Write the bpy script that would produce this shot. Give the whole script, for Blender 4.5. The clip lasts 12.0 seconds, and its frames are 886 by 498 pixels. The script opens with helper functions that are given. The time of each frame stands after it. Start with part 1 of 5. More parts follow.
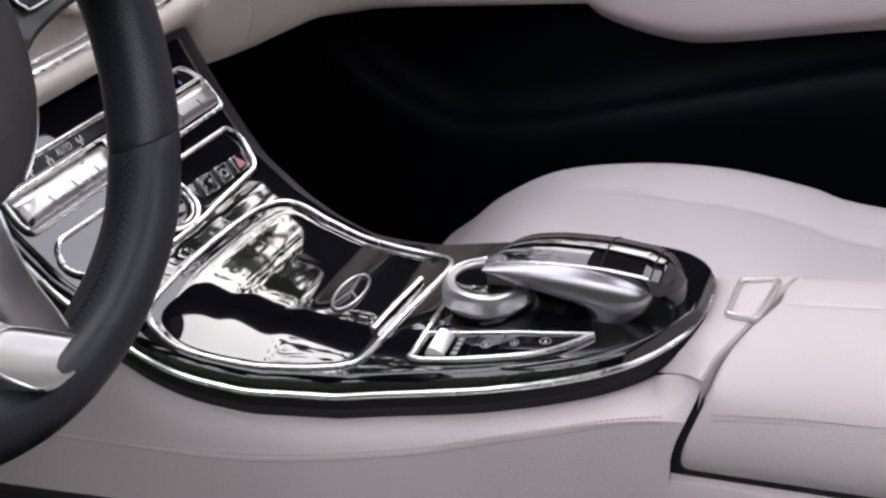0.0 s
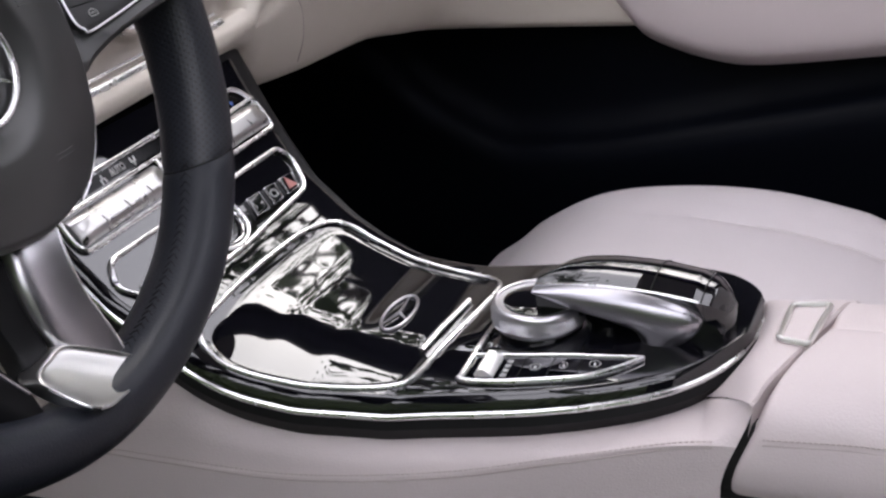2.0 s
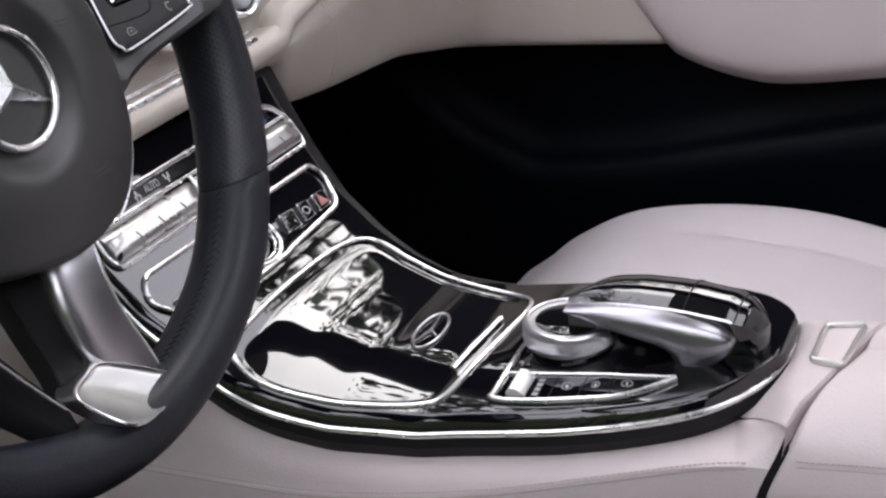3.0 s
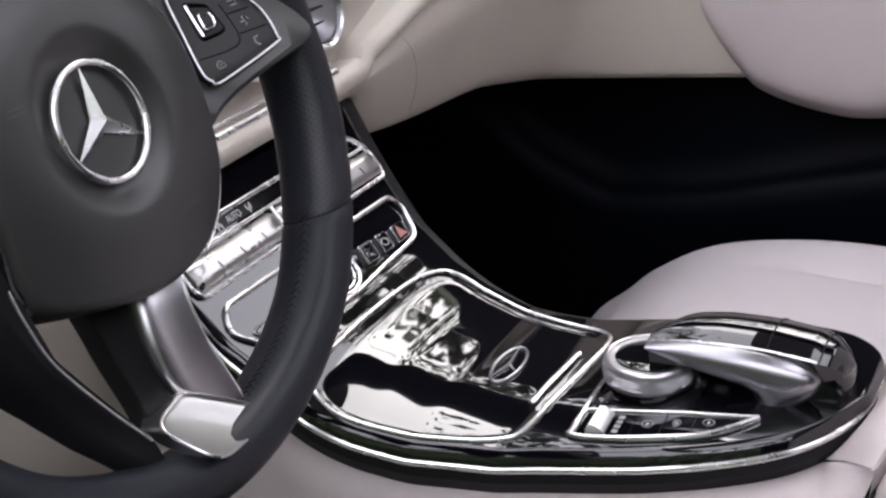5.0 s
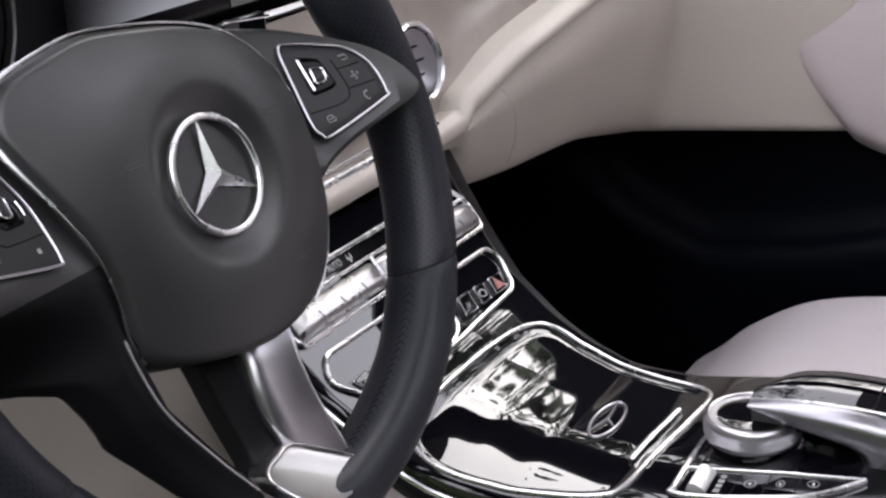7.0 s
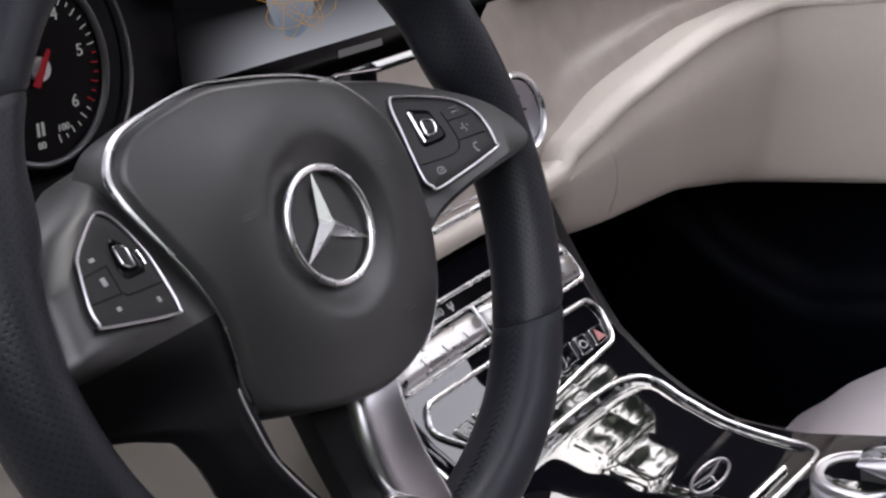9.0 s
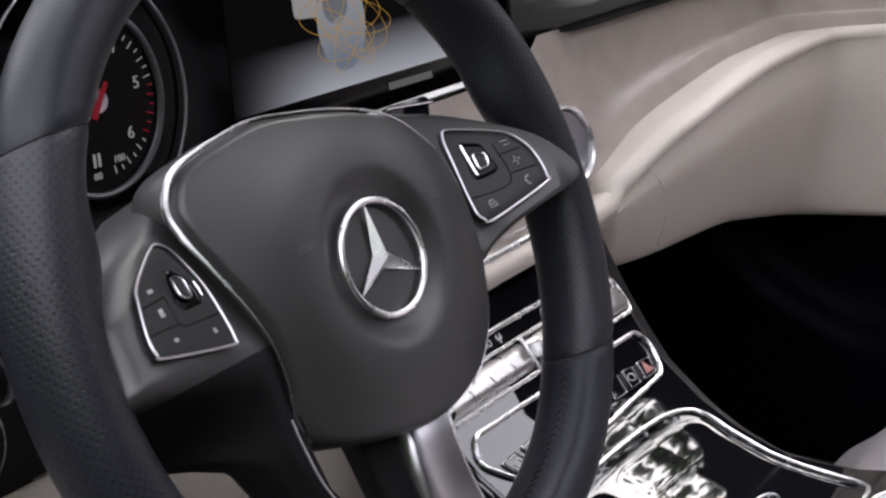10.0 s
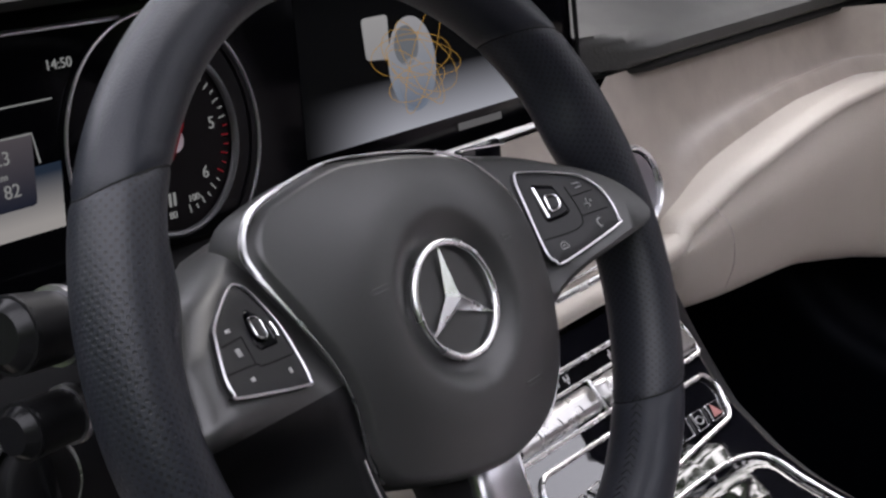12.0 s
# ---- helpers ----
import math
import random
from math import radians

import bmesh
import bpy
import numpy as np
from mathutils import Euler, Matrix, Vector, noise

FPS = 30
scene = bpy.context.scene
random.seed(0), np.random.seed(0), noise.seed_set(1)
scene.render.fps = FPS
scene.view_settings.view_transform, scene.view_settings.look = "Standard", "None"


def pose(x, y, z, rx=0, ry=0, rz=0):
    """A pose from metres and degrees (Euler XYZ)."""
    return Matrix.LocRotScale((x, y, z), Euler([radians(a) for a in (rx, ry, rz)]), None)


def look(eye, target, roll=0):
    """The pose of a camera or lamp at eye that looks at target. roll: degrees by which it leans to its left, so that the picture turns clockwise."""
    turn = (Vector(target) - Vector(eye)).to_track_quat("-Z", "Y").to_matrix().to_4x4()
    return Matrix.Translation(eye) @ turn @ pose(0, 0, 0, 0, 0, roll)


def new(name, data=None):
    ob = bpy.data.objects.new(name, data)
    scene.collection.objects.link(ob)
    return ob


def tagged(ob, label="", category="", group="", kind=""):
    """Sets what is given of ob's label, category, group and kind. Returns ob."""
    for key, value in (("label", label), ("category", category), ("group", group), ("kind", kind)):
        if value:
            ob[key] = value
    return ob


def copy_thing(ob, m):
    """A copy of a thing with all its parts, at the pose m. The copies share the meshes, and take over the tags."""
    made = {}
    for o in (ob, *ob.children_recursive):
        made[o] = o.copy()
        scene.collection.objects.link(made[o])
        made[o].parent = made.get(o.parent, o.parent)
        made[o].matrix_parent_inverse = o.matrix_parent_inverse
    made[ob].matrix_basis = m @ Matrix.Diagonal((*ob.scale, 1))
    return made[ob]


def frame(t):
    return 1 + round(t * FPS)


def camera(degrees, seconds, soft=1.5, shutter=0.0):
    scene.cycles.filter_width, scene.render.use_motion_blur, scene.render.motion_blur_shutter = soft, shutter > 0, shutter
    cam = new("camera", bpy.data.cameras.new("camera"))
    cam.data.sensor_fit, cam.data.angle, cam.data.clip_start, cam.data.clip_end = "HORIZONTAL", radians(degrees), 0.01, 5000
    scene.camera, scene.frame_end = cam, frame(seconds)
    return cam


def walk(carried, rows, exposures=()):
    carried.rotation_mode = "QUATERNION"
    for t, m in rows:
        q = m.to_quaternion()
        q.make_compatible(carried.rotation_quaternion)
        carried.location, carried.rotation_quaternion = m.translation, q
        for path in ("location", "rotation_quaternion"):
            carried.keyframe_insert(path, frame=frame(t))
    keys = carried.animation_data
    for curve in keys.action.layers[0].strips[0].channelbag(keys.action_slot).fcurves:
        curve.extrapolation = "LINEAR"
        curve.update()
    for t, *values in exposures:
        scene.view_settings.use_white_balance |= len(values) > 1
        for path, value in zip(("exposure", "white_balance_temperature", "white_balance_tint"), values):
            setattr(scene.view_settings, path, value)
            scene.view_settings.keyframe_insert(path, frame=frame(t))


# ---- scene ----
cam = camera(36.45, 12.0, soft=2.5)
# seconds, place in metres, turn in degrees
PATH = [
    (0.0, -0.7808, -0.4200, 0.8524, 64.559, 3.968, -69.249),
    (0.5, -0.7808, -0.4192, 0.8520, 64.722, 4.071, -68.832),
    (1.0, -0.7816, -0.4175, 0.8532, 64.886, 4.129, -68.418),
    (1.5, -0.7824, -0.4165, 0.8536, 65.227, 4.218, -67.922),
    (2.0, -0.7833, -0.4155, 0.8544, 65.533, 4.332, -67.459),
    (2.5, -0.7841, -0.4138, 0.8560, 65.901, 4.377, -66.917),
    (3.0, -0.7849, -0.4120, 0.8569, 66.270, 4.461, -66.291),
    (5.0, -0.7854, -0.4031, 0.8600, 67.719, 4.867, -63.336),
    (5.5, -0.7865, -0.4002, 0.8606, 68.256, 5.000, -62.546),
    (6.0, -0.7877, -0.3980, 0.8617, 68.879, 5.139, -61.576),
    (6.5, -0.7889, -0.3959, 0.8634, 69.454, 5.248, -60.682),
    (7.0, -0.7901, -0.3934, 0.8647, 70.051, 5.347, -59.676),
    (9.0, -0.7952, -0.3849, 0.8688, 72.371, 5.784, -55.845),
    (9.5, -0.7971, -0.3836, 0.8698, 73.070, 5.939, -54.960),
    (10.0, -0.7994, -0.3825, 0.8718, 73.795, 5.941, -53.993),
    (10.5, -0.8008, -0.3816, 0.8728, 74.377, 6.069, -53.212),
    (11.0, -0.8026, -0.3806, 0.8742, 74.865, 6.075, -52.422),
    (11.5, -0.8035, -0.3797, 0.8749, 75.300, 6.191, -51.863),
    (12.0, -0.8043, -0.3793, 0.8753, 75.647, 6.109, -51.364),
]
walk(cam, [(t, pose(x, y, z, rx, ry, rz)) for t, x, y, z, rx, ry, rz in PATH])

# ---- daylight ----
world = bpy.data.worlds.new("world")
scene.world = world
world.use_nodes = True
wn = world.node_tree
sky = wn.nodes.new("ShaderNodeTexSky")
sky.sky_type = "NISHITA"
sky.sun_disc = False
sky.sun_elevation = radians(48)
sky.sun_rotation = radians(85)
sky.air_density, sky.dust_density, sky.ozone_density = 1.0, 4.0, 1.0
soften = wn.nodes.new("ShaderNodeMixRGB")
soften.inputs[0].default_value = 0.91
soften.inputs[2].default_value = (8.9, 8.7, 9.6, 1)
wn.links.new(sky.outputs[0], soften.inputs[1])
wn.links.new(soften.outputs[0], wn.nodes["Background"].inputs[0])
wn.nodes["Background"].inputs[1].default_value = 0.12
sun = new("sun", bpy.data.lights.new("sun", "SUN"))
sun.data.energy, sun.data.angle, sun.data.color = 0.5, radians(40), (1, 0.97, 0.93)
sun.matrix_world = look((2.4, 0.3, 2.9), (0, 0, 0.4))
scene.view_settings.exposure = 1.65


# ---- materials ----
def material(name, colour, rough=0.5, metal=0.0, grain=0.0, grain_scale=300.0, mottle=0.08, mottle_scale=9.0, coat=0.0, rough_var=0.05, kind="noise", spec=0.5):
    m = bpy.data.materials.new(name)
    m.use_nodes = True
    nt = m.node_tree
    b = nt.nodes["Principled BSDF"]
    tc = nt.nodes.new("ShaderNodeTexCoord")
    big = nt.nodes.new("ShaderNodeTexNoise")
    big.inputs["Scale"].default_value, big.inputs["Detail"].default_value = mottle_scale, 6
    nt.links.new(tc.outputs["Object"], big.inputs["Vector"])
    ramp = nt.nodes.new("ShaderNodeMapRange")
    ramp.inputs["From Min"].default_value, ramp.inputs["From Max"].default_value = 0.3, 0.7
    ramp.inputs["To Min"].default_value, ramp.inputs["To Max"].default_value = 1 - mottle, 1 + mottle
    nt.links.new(big.outputs["Fac"], ramp.inputs["Value"])
    mul = nt.nodes.new("ShaderNodeVectorMath")
    mul.operation = "SCALE"
    mul.inputs[0].default_value = colour
    nt.links.new(ramp.outputs["Result"], mul.inputs["Scale"])
    nt.links.new(mul.outputs["Vector"], b.inputs["Base Color"])
    rr = nt.nodes.new("ShaderNodeMapRange")
    rr.inputs["To Min"].default_value, rr.inputs["To Max"].default_value = max(0.0, rough - rough_var), min(1.0, rough + rough_var)
    fine = nt.nodes.new("ShaderNodeTexNoise")
    fine.inputs["Scale"].default_value, fine.inputs["Detail"].default_value = 40, 5
    nt.links.new(tc.outputs["Object"], fine.inputs["Vector"])
    nt.links.new(fine.outputs["Fac"], rr.inputs["Value"])
    nt.links.new(rr.outputs["Result"], b.inputs["Roughness"])
    b.inputs["Metallic"].default_value = metal
    b.inputs["Specular IOR Level"].default_value = spec
    b.inputs["Coat Weight"].default_value = coat
    b.inputs["Coat Roughness"].default_value = 0.02
    if grain:
        if kind == "voronoi":
            tex = nt.nodes.new("ShaderNodeTexVoronoi")
            out = tex.outputs["Distance"]
        else:
            tex = nt.nodes.new("ShaderNodeTexNoise")
            tex.inputs["Detail"].default_value = 3
            out = tex.outputs["Fac"]
        tex.inputs["Scale"].default_value = grain_scale
        nt.links.new(tc.outputs["Object"], tex.inputs["Vector"])
        bump = nt.nodes.new("ShaderNodeBump")
        bump.inputs["Strength"].default_value = grain
        bump.inputs["Distance"].default_value = 0.0006
        nt.links.new(out, bump.inputs["Height"])
        nt.links.new(bump.outputs["Normal"], b.inputs["Normal"])
    return m


def perforated(name, colour, rough):
    """Leather with rows of small punched holes, laid out by the mesh's UV in metres."""
    m = material(name, colour, rough, grain=0.10, grain_scale=900, kind="voronoi")
    nt = m.node_tree
    b = nt.nodes["Principled BSDF"]
    uv = nt.nodes.new("ShaderNodeUVMap")
    rot = nt.nodes.new("ShaderNodeMapping")
    rot.inputs["Rotation"].default_value[2] = radians(45)
    rot.inputs["Scale"].default_value = (330, 330, 1)
    nt.links.new(uv.outputs[0], rot.inputs["Vector"])
    fr = nt.nodes.new("ShaderNodeVectorMath")
    fr.operation = "FRACTION"
    nt.links.new(rot.outputs[0], fr.inputs[0])
    sub = nt.nodes.new("ShaderNodeVectorMath")
    sub.operation = "SUBTRACT"
    sub.inputs[1].default_value = (0.5, 0.5, 0)
    nt.links.new(fr.outputs[0], sub.inputs[0])
    ln = nt.nodes.new("ShaderNodeVectorMath")
    ln.operation = "LENGTH"
    nt.links.new(sub.outputs[0], ln.inputs[0])
    hole = nt.nodes.new("ShaderNodeMapRange")
    hole.inputs["From Min"].default_value, hole.inputs["From Max"].default_value = 0.20, 0.30
    nt.links.new(ln.outputs["Value"], hole.inputs["Value"])
    mix = nt.nodes.new("ShaderNodeMixRGB")
    mix.inputs[1].default_value = (0.005, 0.005, 0.006, 1)
    old = b.inputs["Base Color"].links[0].from_socket
    nt.links.new(old, mix.inputs[2])
    nt.links.new(hole.outputs[0], mix.inputs[0])
    nt.links.new(mix.outputs[0], b.inputs["Base Color"])
    bump = nt.nodes.new("ShaderNodeBump")
    bump.inputs["Strength"].default_value, bump.inputs["Distance"].default_value = 0.3, 0.0004
    prev = b.inputs["Normal"].links[0].from_node
    nt.links.new(hole.outputs[0], bump.inputs["Height"])
    nt.links.new(prev.outputs["Normal"], bump.inputs["Normal"])
    nt.links.new(bump.outputs["Normal"], b.inputs["Normal"])
    return m


def glowing(name, colour, strength):
    m = bpy.data.materials.new(name)
    m.use_nodes = True
    b = m.node_tree.nodes["Principled BSDF"]
    b.inputs["Base Color"].default_value = (0.01, 0.01, 0.01, 1)
    b.inputs["Roughness"].default_value = 0.3
    b.inputs["Specular IOR Level"].default_value = 0.0
    b.inputs["Emission Color"].default_value = (*colour, 1)
    b.inputs["Emission Strength"].default_value = strength
    return m


GLOSS = material("piano_black", (0.004, 0.004, 0.006), 0.03, coat=0.95, mottle=0.02, rough_var=0.015, spec=0.5)
CHROME = material("satin_chrome", (0.86, 0.86, 0.87), 0.14, 1.0, mottle=0.02)
POLISH = material("polished_chrome", (0.93, 0.93, 0.94), 0.27, 1.0, mottle=0.02)
SILVER = material("matt_silver", (0.70, 0.69, 0.72), 0.31, 1.0, grain=0.05, grain_scale=1500, mottle=0.03)
SATIN = material("satin_silver", (0.44, 0.43, 0.46), 0.30, 1.0, grain=0.05, grain_scale=1500, mottle=0.03)
ALU = material("brushed_aluminium", (0.86, 0.85, 0.84), 0.42, 1.0, grain=0.06, grain_scale=900)
CREAM = material("cream_leather", (0.58, 0.515, 0.512), 0.48, grain=0.3, grain_scale=650, kind="voronoi", mottle=0.03)
DASHCREAM = material("cream_dash_leather", (0.585, 0.535, 0.47), 0.45, grain=0.3, grain_scale=600, kind="voronoi", mottle=0.03)
WOOD = material("pale_open_pore_wood", (0.37, 0.325, 0.285), 0.38, grain=0.25, grain_scale=220, mottle=0.07, mottle_scale=35)
SEAT = material("pale_seat_leather", (0.60, 0.555, 0.56), 0.5, grain=0.3, grain_scale=500, kind="voronoi", mottle=0.03)
THREAD = material("taupe_thread", (0.42, 0.365, 0.345), 0.8)
LEATHER = material("black_leather", (0.013, 0.0150, 0.0215), 0.38, spec=0.38, grain=0.2, grain_scale=900, kind="voronoi", mottle=0.1)
PERF = perforated("perforated_leather", (0.014, 0.0160, 0.0230), 0.42)
SOFT = material("soft_touch_black", (0.032, 0.032, 0.032), 0.38, spec=0.9, grain=0.12, grain_scale=1400, mottle=0.06)
BLACK = material("matt_black_plastic", (0.006, 0.006, 0.007), 0.5, spec=0.25, grain=0.15, grain_scale=900)
KEY = material("button_black", (0.008, 0.008, 0.009), 0.22, spec=0.3)
KEYPLATE = material("key_plate_black", (0.016, 0.016, 0.017), 0.42, spec=0.4, grain=0.08, grain_scale=1400)
RINGGREY = material("dull_dark_metal", (0.20, 0.20, 0.21), 0.45, 1.0, mottle=0.03)
PALE = material("polished_aluminium", (0.88, 0.87, 0.85), 0.30, 1.0, grain=0.04, grain_scale=1200)
BAR = material("dark_brushed_metal", (0.56, 0.55, 0.54), 0.28, 1.0, grain=0.05, grain_scale=1200, mottle=0.03)
CARPET = material("black_carpet", (0.008, 0.008, 0.009), 0.95, grain=0.8, grain_scale=500)
DOORBLACK = material("dark_door_panel", (0.0015, 0.0023, 0.0046), 0.5, spec=0.08, grain=0.2, grain_scale=500)
ICON = material("icon_white", (0.62, 0.62, 0.62), 0.6)
DIM = material("icon_grey", (0.34, 0.34, 0.34), 0.6)
RED = material("icon_red", (0.42, 0.16, 0.15), 0.5)
HEADLINER = material("pale_headliner_fabric", (0.44, 0.41, 0.38), 0.9, grain=0.5, grain_scale=700, mottle=0.04)
GAP = material("joint_black", (0.003, 0.003, 0.003), 0.9)
SCREENGLASS = material("display_glass", (0.002, 0.002, 0.003), 0.12, mottle=0.02, spec=0.12)
TAUPE = material("dash_top_grey_leather", (0.046, 0.045, 0.042), 0.5, grain=0.3, grain_scale=500, kind="voronoi")


# ---- mesh helpers ----
def part(name, bm, mat, parent=None, label="", smooth=True):
    """Links a bmesh as one mesh object, under a thing or a part."""
    bmesh.ops.recalc_face_normals(bm, faces=bm.faces)
    me = bpy.data.meshes.new(name)
    bm.to_mesh(me)
    bm.free()
    if smooth:
        me.polygons.foreach_set("use_smooth", [True] * len(me.polygons))
        me.set_sharp_from_angle(angle=radians(38))
    me.materials.append(mat)
    ob = new(name, me)
    if parent is not None:
        ob.parent = parent
    if label:
        ob["label"] = label
    return ob


def thing(name, label, category, m=None, group="", kind=""):
    ob = new(name)
    ob.empty_display_size = 0.05
    if m is not None:
        ob.matrix_world = m
    return tagged(ob, label, category, group, kind)


def loft(rings, closed=True, caps=True, bm=None):
    """Skins rings of points of equal count."""
    bm = bm or bmesh.new()
    vs = [[bm.verts.new(p) for p in r] for r in rings]
    n = len(rings[0])
    for a, b in zip(vs, vs[1:]):
        for i in range(n if closed else n - 1):
            j = (i + 1) % n
            bm.faces.new((a[i], a[j], b[j], b[i]))
    if closed and caps:
        bm.faces.new(vs[0])
        bm.faces.new(vs[-1])
    return bm


def smooth_path(pts, n, closed=False):
    """n points on a Catmull-Rom curve through pts."""
    P = [Vector(p) for p in pts]
    k = len(P)
    spans = k if closed else k - 1
    out = []
    for s in range(n):
        u = s * spans / (n if closed else n - 1)
        i = min(int(u), spans - 1)
        f = u - i
        g = (lambda q: P[q % k]) if closed else (lambda q: P[max(0, min(k - 1, q))])
        a, b, c, d = g(i - 1), g(i), g(i + 1), g(i + 2)
        out.append(0.5 * ((2 * b) + (c - a) * f + (2 * a - 5 * b + 4 * c - d) * f * f + (3 * b - a - 3 * c + d) * f ** 3))
    return out


def tube(pts, r, closed=False, sides=8, flat=1.0, up=(0, 0, 1), bm=None):
    """A rod along pts; flat squeezes it along up."""
    pts = [Vector(p) for p in pts]
    n = len(pts)
    rings = []
    for i, p in enumerate(pts):
        a = pts[(i - 1) % n] if closed or i else pts[0]
        b = pts[(i + 1) % n] if closed or i < n - 1 else pts[-1]
        t = (b - a).normalized()
        side = t.cross(Vector(up))
        side = side.normalized() if side.length > 1e-6 else Vector((1, 0, 0))
        nrm = side.cross(t).normalized()
        rr = r(i / (n - 1)) if callable(r) else r
        rings.append([p + rr * (math.cos(q) * side + flat * math.sin(q) * nrm) for q in (2 * math.pi * k / sides for k in range(sides))])
    if closed:
        rings.append(rings[0])
        bm = loft(rings, True, False, bm)
        bmesh.ops.remove_doubles(bm, verts=bm.verts, dist=1e-6)
        return bm
    return loft(rings, True, True, bm)


def rounded(pts, r, seg=5):
    """A polygon (2D) with rounded corners."""
    out = []
    n = len(pts)
    for i in range(n):
        p, a, b = Vector(pts[i]), Vector(pts[i - 1]), Vector(pts[(i + 1) % n])
        da, db = (a - p), (b - p)
        rr = r[i] if isinstance(r, (list, tuple)) else r
        k = min(rr, da.length * 0.48, db.length * 0.48)
        s, e = p + da.normalized() * k, p + db.normalized() * k
        for j in range(seg + 1):
            f = j / seg
            out.append((1 - f) ** 2 * s + 2 * f * (1 - f) * p + f * f * e)
    return out


def plate(outline, top, depth, edge=0.001, bm=None):
    """A slab with a softened rim: outline in 2D, top(u, v, w) gives the place at height w over the base surface."""
    c = sum((Vector(p) for p in outline), Vector((0, 0))) / len(outline)
    def ring(shrink, w):
        out = []
        for p in outline:
            d = Vector(p) - c
            q = c + d * max(0.0, 1 - shrink / max(d.length, 1e-6))
            out.append(top(q.x, q.y, w))
        return out
    rings = [ring(0, -depth), ring(0, -edge), ring(edge * 0.3, -edge * 0.3), ring(edge, 0)]
    far = max((Vector(p) - c).length for p in outline)
    k = 4 if far > 0.01 else 1
    def inner(f):
        out = []
        for p in outline:
            d = Vector(p) - c
            q = c + d * max(0.0, 1 - edge / max(d.length, 1e-6)) * f
            out.append(top(q.x, q.y, 0))
        return out
    for j in range(1, k):
        rings.append(inner(1 - j / k))
    bm = loft(rings, True, False, bm)
    n = len(outline)
    bm.verts.ensure_lookup_table()
    last = bm.verts[-n:]
    mid = bm.verts.new(top(c.x, c.y, 0))
    for i in range(n):
        bm.faces.new((last[i], last[(i + 1) % n], mid))
    return bm


def lathe(profile, axis_m, seg=32, bm=None):
    """A turned body: profile of (radius, height) about the local z of axis_m."""
    rings = [[axis_m @ Vector((r * math.cos(a), r * math.sin(a), h)) for a in (2 * math.pi * k / seg for k in range(seg))] for r, h in profile]
    return loft(rings, True, True, bm)


def box(lo, hi, bevel=0.002, m=None):
    bm = bmesh.new()
    bmesh.ops.create_cube(bm, size=1)
    for v in bm.verts:
        v.co = Vector([lo[i] + (hi[i] - lo[i]) * (v.co[i] + 0.5) for i in range(3)])
    if bevel:
        bmesh.ops.bevel(bm, geom=bm.edges[:], offset=bevel, segments=2, affect="EDGES", profile=0.5)
    if m is not None:
        bmesh.ops.transform(bm, matrix=m, verts=bm.verts)
    return bm


def lerp(x, xs, ys):
    return float(np.interp(x, xs, ys))


def ease(x, a, b):
    f = max(0.0, min(1.0, (x - a) / (b - a)))
    return f * f * (3 - 2 * f)


# ---- the cabin's shell ----
def slab(name, lo, hi, mat, label, category):
    ob = part(name, box(lo, hi, 0.004), mat)
    return tagged(ob, label, category, kind="structure")


slab("floor", (-0.74, -1.6, 0.06), (0.74, 0.9, 0.10), CARPET, "black carpeted car floor in the footwells", "floor")
slab("wall_firewall", (-0.74, 0.62, 0.10), (0.74, 0.66, 0.74), CARPET, "black carpeted bulkhead ahead of the footwells", "wall")
# Unseen rear wall, added up to the roof to keep light off the wheel.
slab("wall_rear", (-0.74, -1.64, 0.10), (0.74, -1.60, 1.30), BLACK, "unseen dark wall added to shut out light from the rear", "wall")
def roof():
    """The unseen headliner as one sheet with thickness; the opening is added for top light."""
    bm = bmesh.new()
    for lo, hi in (((-0.54, -0.40, 1.30), (0.54, -0.02, 1.34)), ((-0.54, -1.60, 1.30), (0.54, -0.84, 1.34)), ((-0.54, -0.84, 1.30), (-0.40, -0.40, 1.34)), ((0.40, -0.84, 1.30), (0.54, -0.40, 1.34))):
        piece = box(lo, hi, 0.0)
        me = bpy.data.meshes.new("piece")
        piece.to_mesh(me)
        piece.free()
        bm.from_mesh(me)
        bpy.data.meshes.remove(me)
    bmesh.ops.remove_doubles(bm, verts=bm.verts, dist=1e-5)
    return bm


tagged(part("ceiling", roof(), HEADLINER, smooth=False), "unseen pale fabric headliner with an opening added for top light", "ceiling", kind="structure")

for sx, nm in ((-1, "wall_driver_side"), (1, "wall_passenger_side")):
    slab(nm, (min(sx * 0.70, sx * 0.76), -1.6, 0.10), (max(sx * 0.70, sx * 0.76), -0.80 if sx < 0 else -0.56, 0.94), BLACK, "dark rear side of the car body", "wall")
# Unseen pillars, placed to block sky from the reflections.
slab("trim_door_pillar", (0.68, -0.78, 0.932), (0.76, -0.56, 1.30), DOORBLACK, "unseen dark pillar behind the passenger door, set to block sky", "pillar")
slab("trim_rear_pillar", (0.50, -1.64, 0.94), (0.74, -1.50, 1.32), DOORBLACK, "unseen dark pillar added at the rear corner to block sky", "pillar")
# The passenger rail is made thicker to widen the dark band mirrored in the tray.
for sx in (-1, 1):
    ob = part("trim_roof_rail", tube([(sx * 0.55, -0.8, 1.31), (sx * 0.55, -0.15, 1.31), (sx * 0.60, 0.1, 1.25), (sx * 0.71, 0.55, 0.98), (sx * 0.73, 0.80, 0.82)], 0.092 if sx > 0 else 0.05, sides=12), DOORBLACK)
    tagged(ob, "black windscreen pillar and roof rail", "pillar", kind="structure")

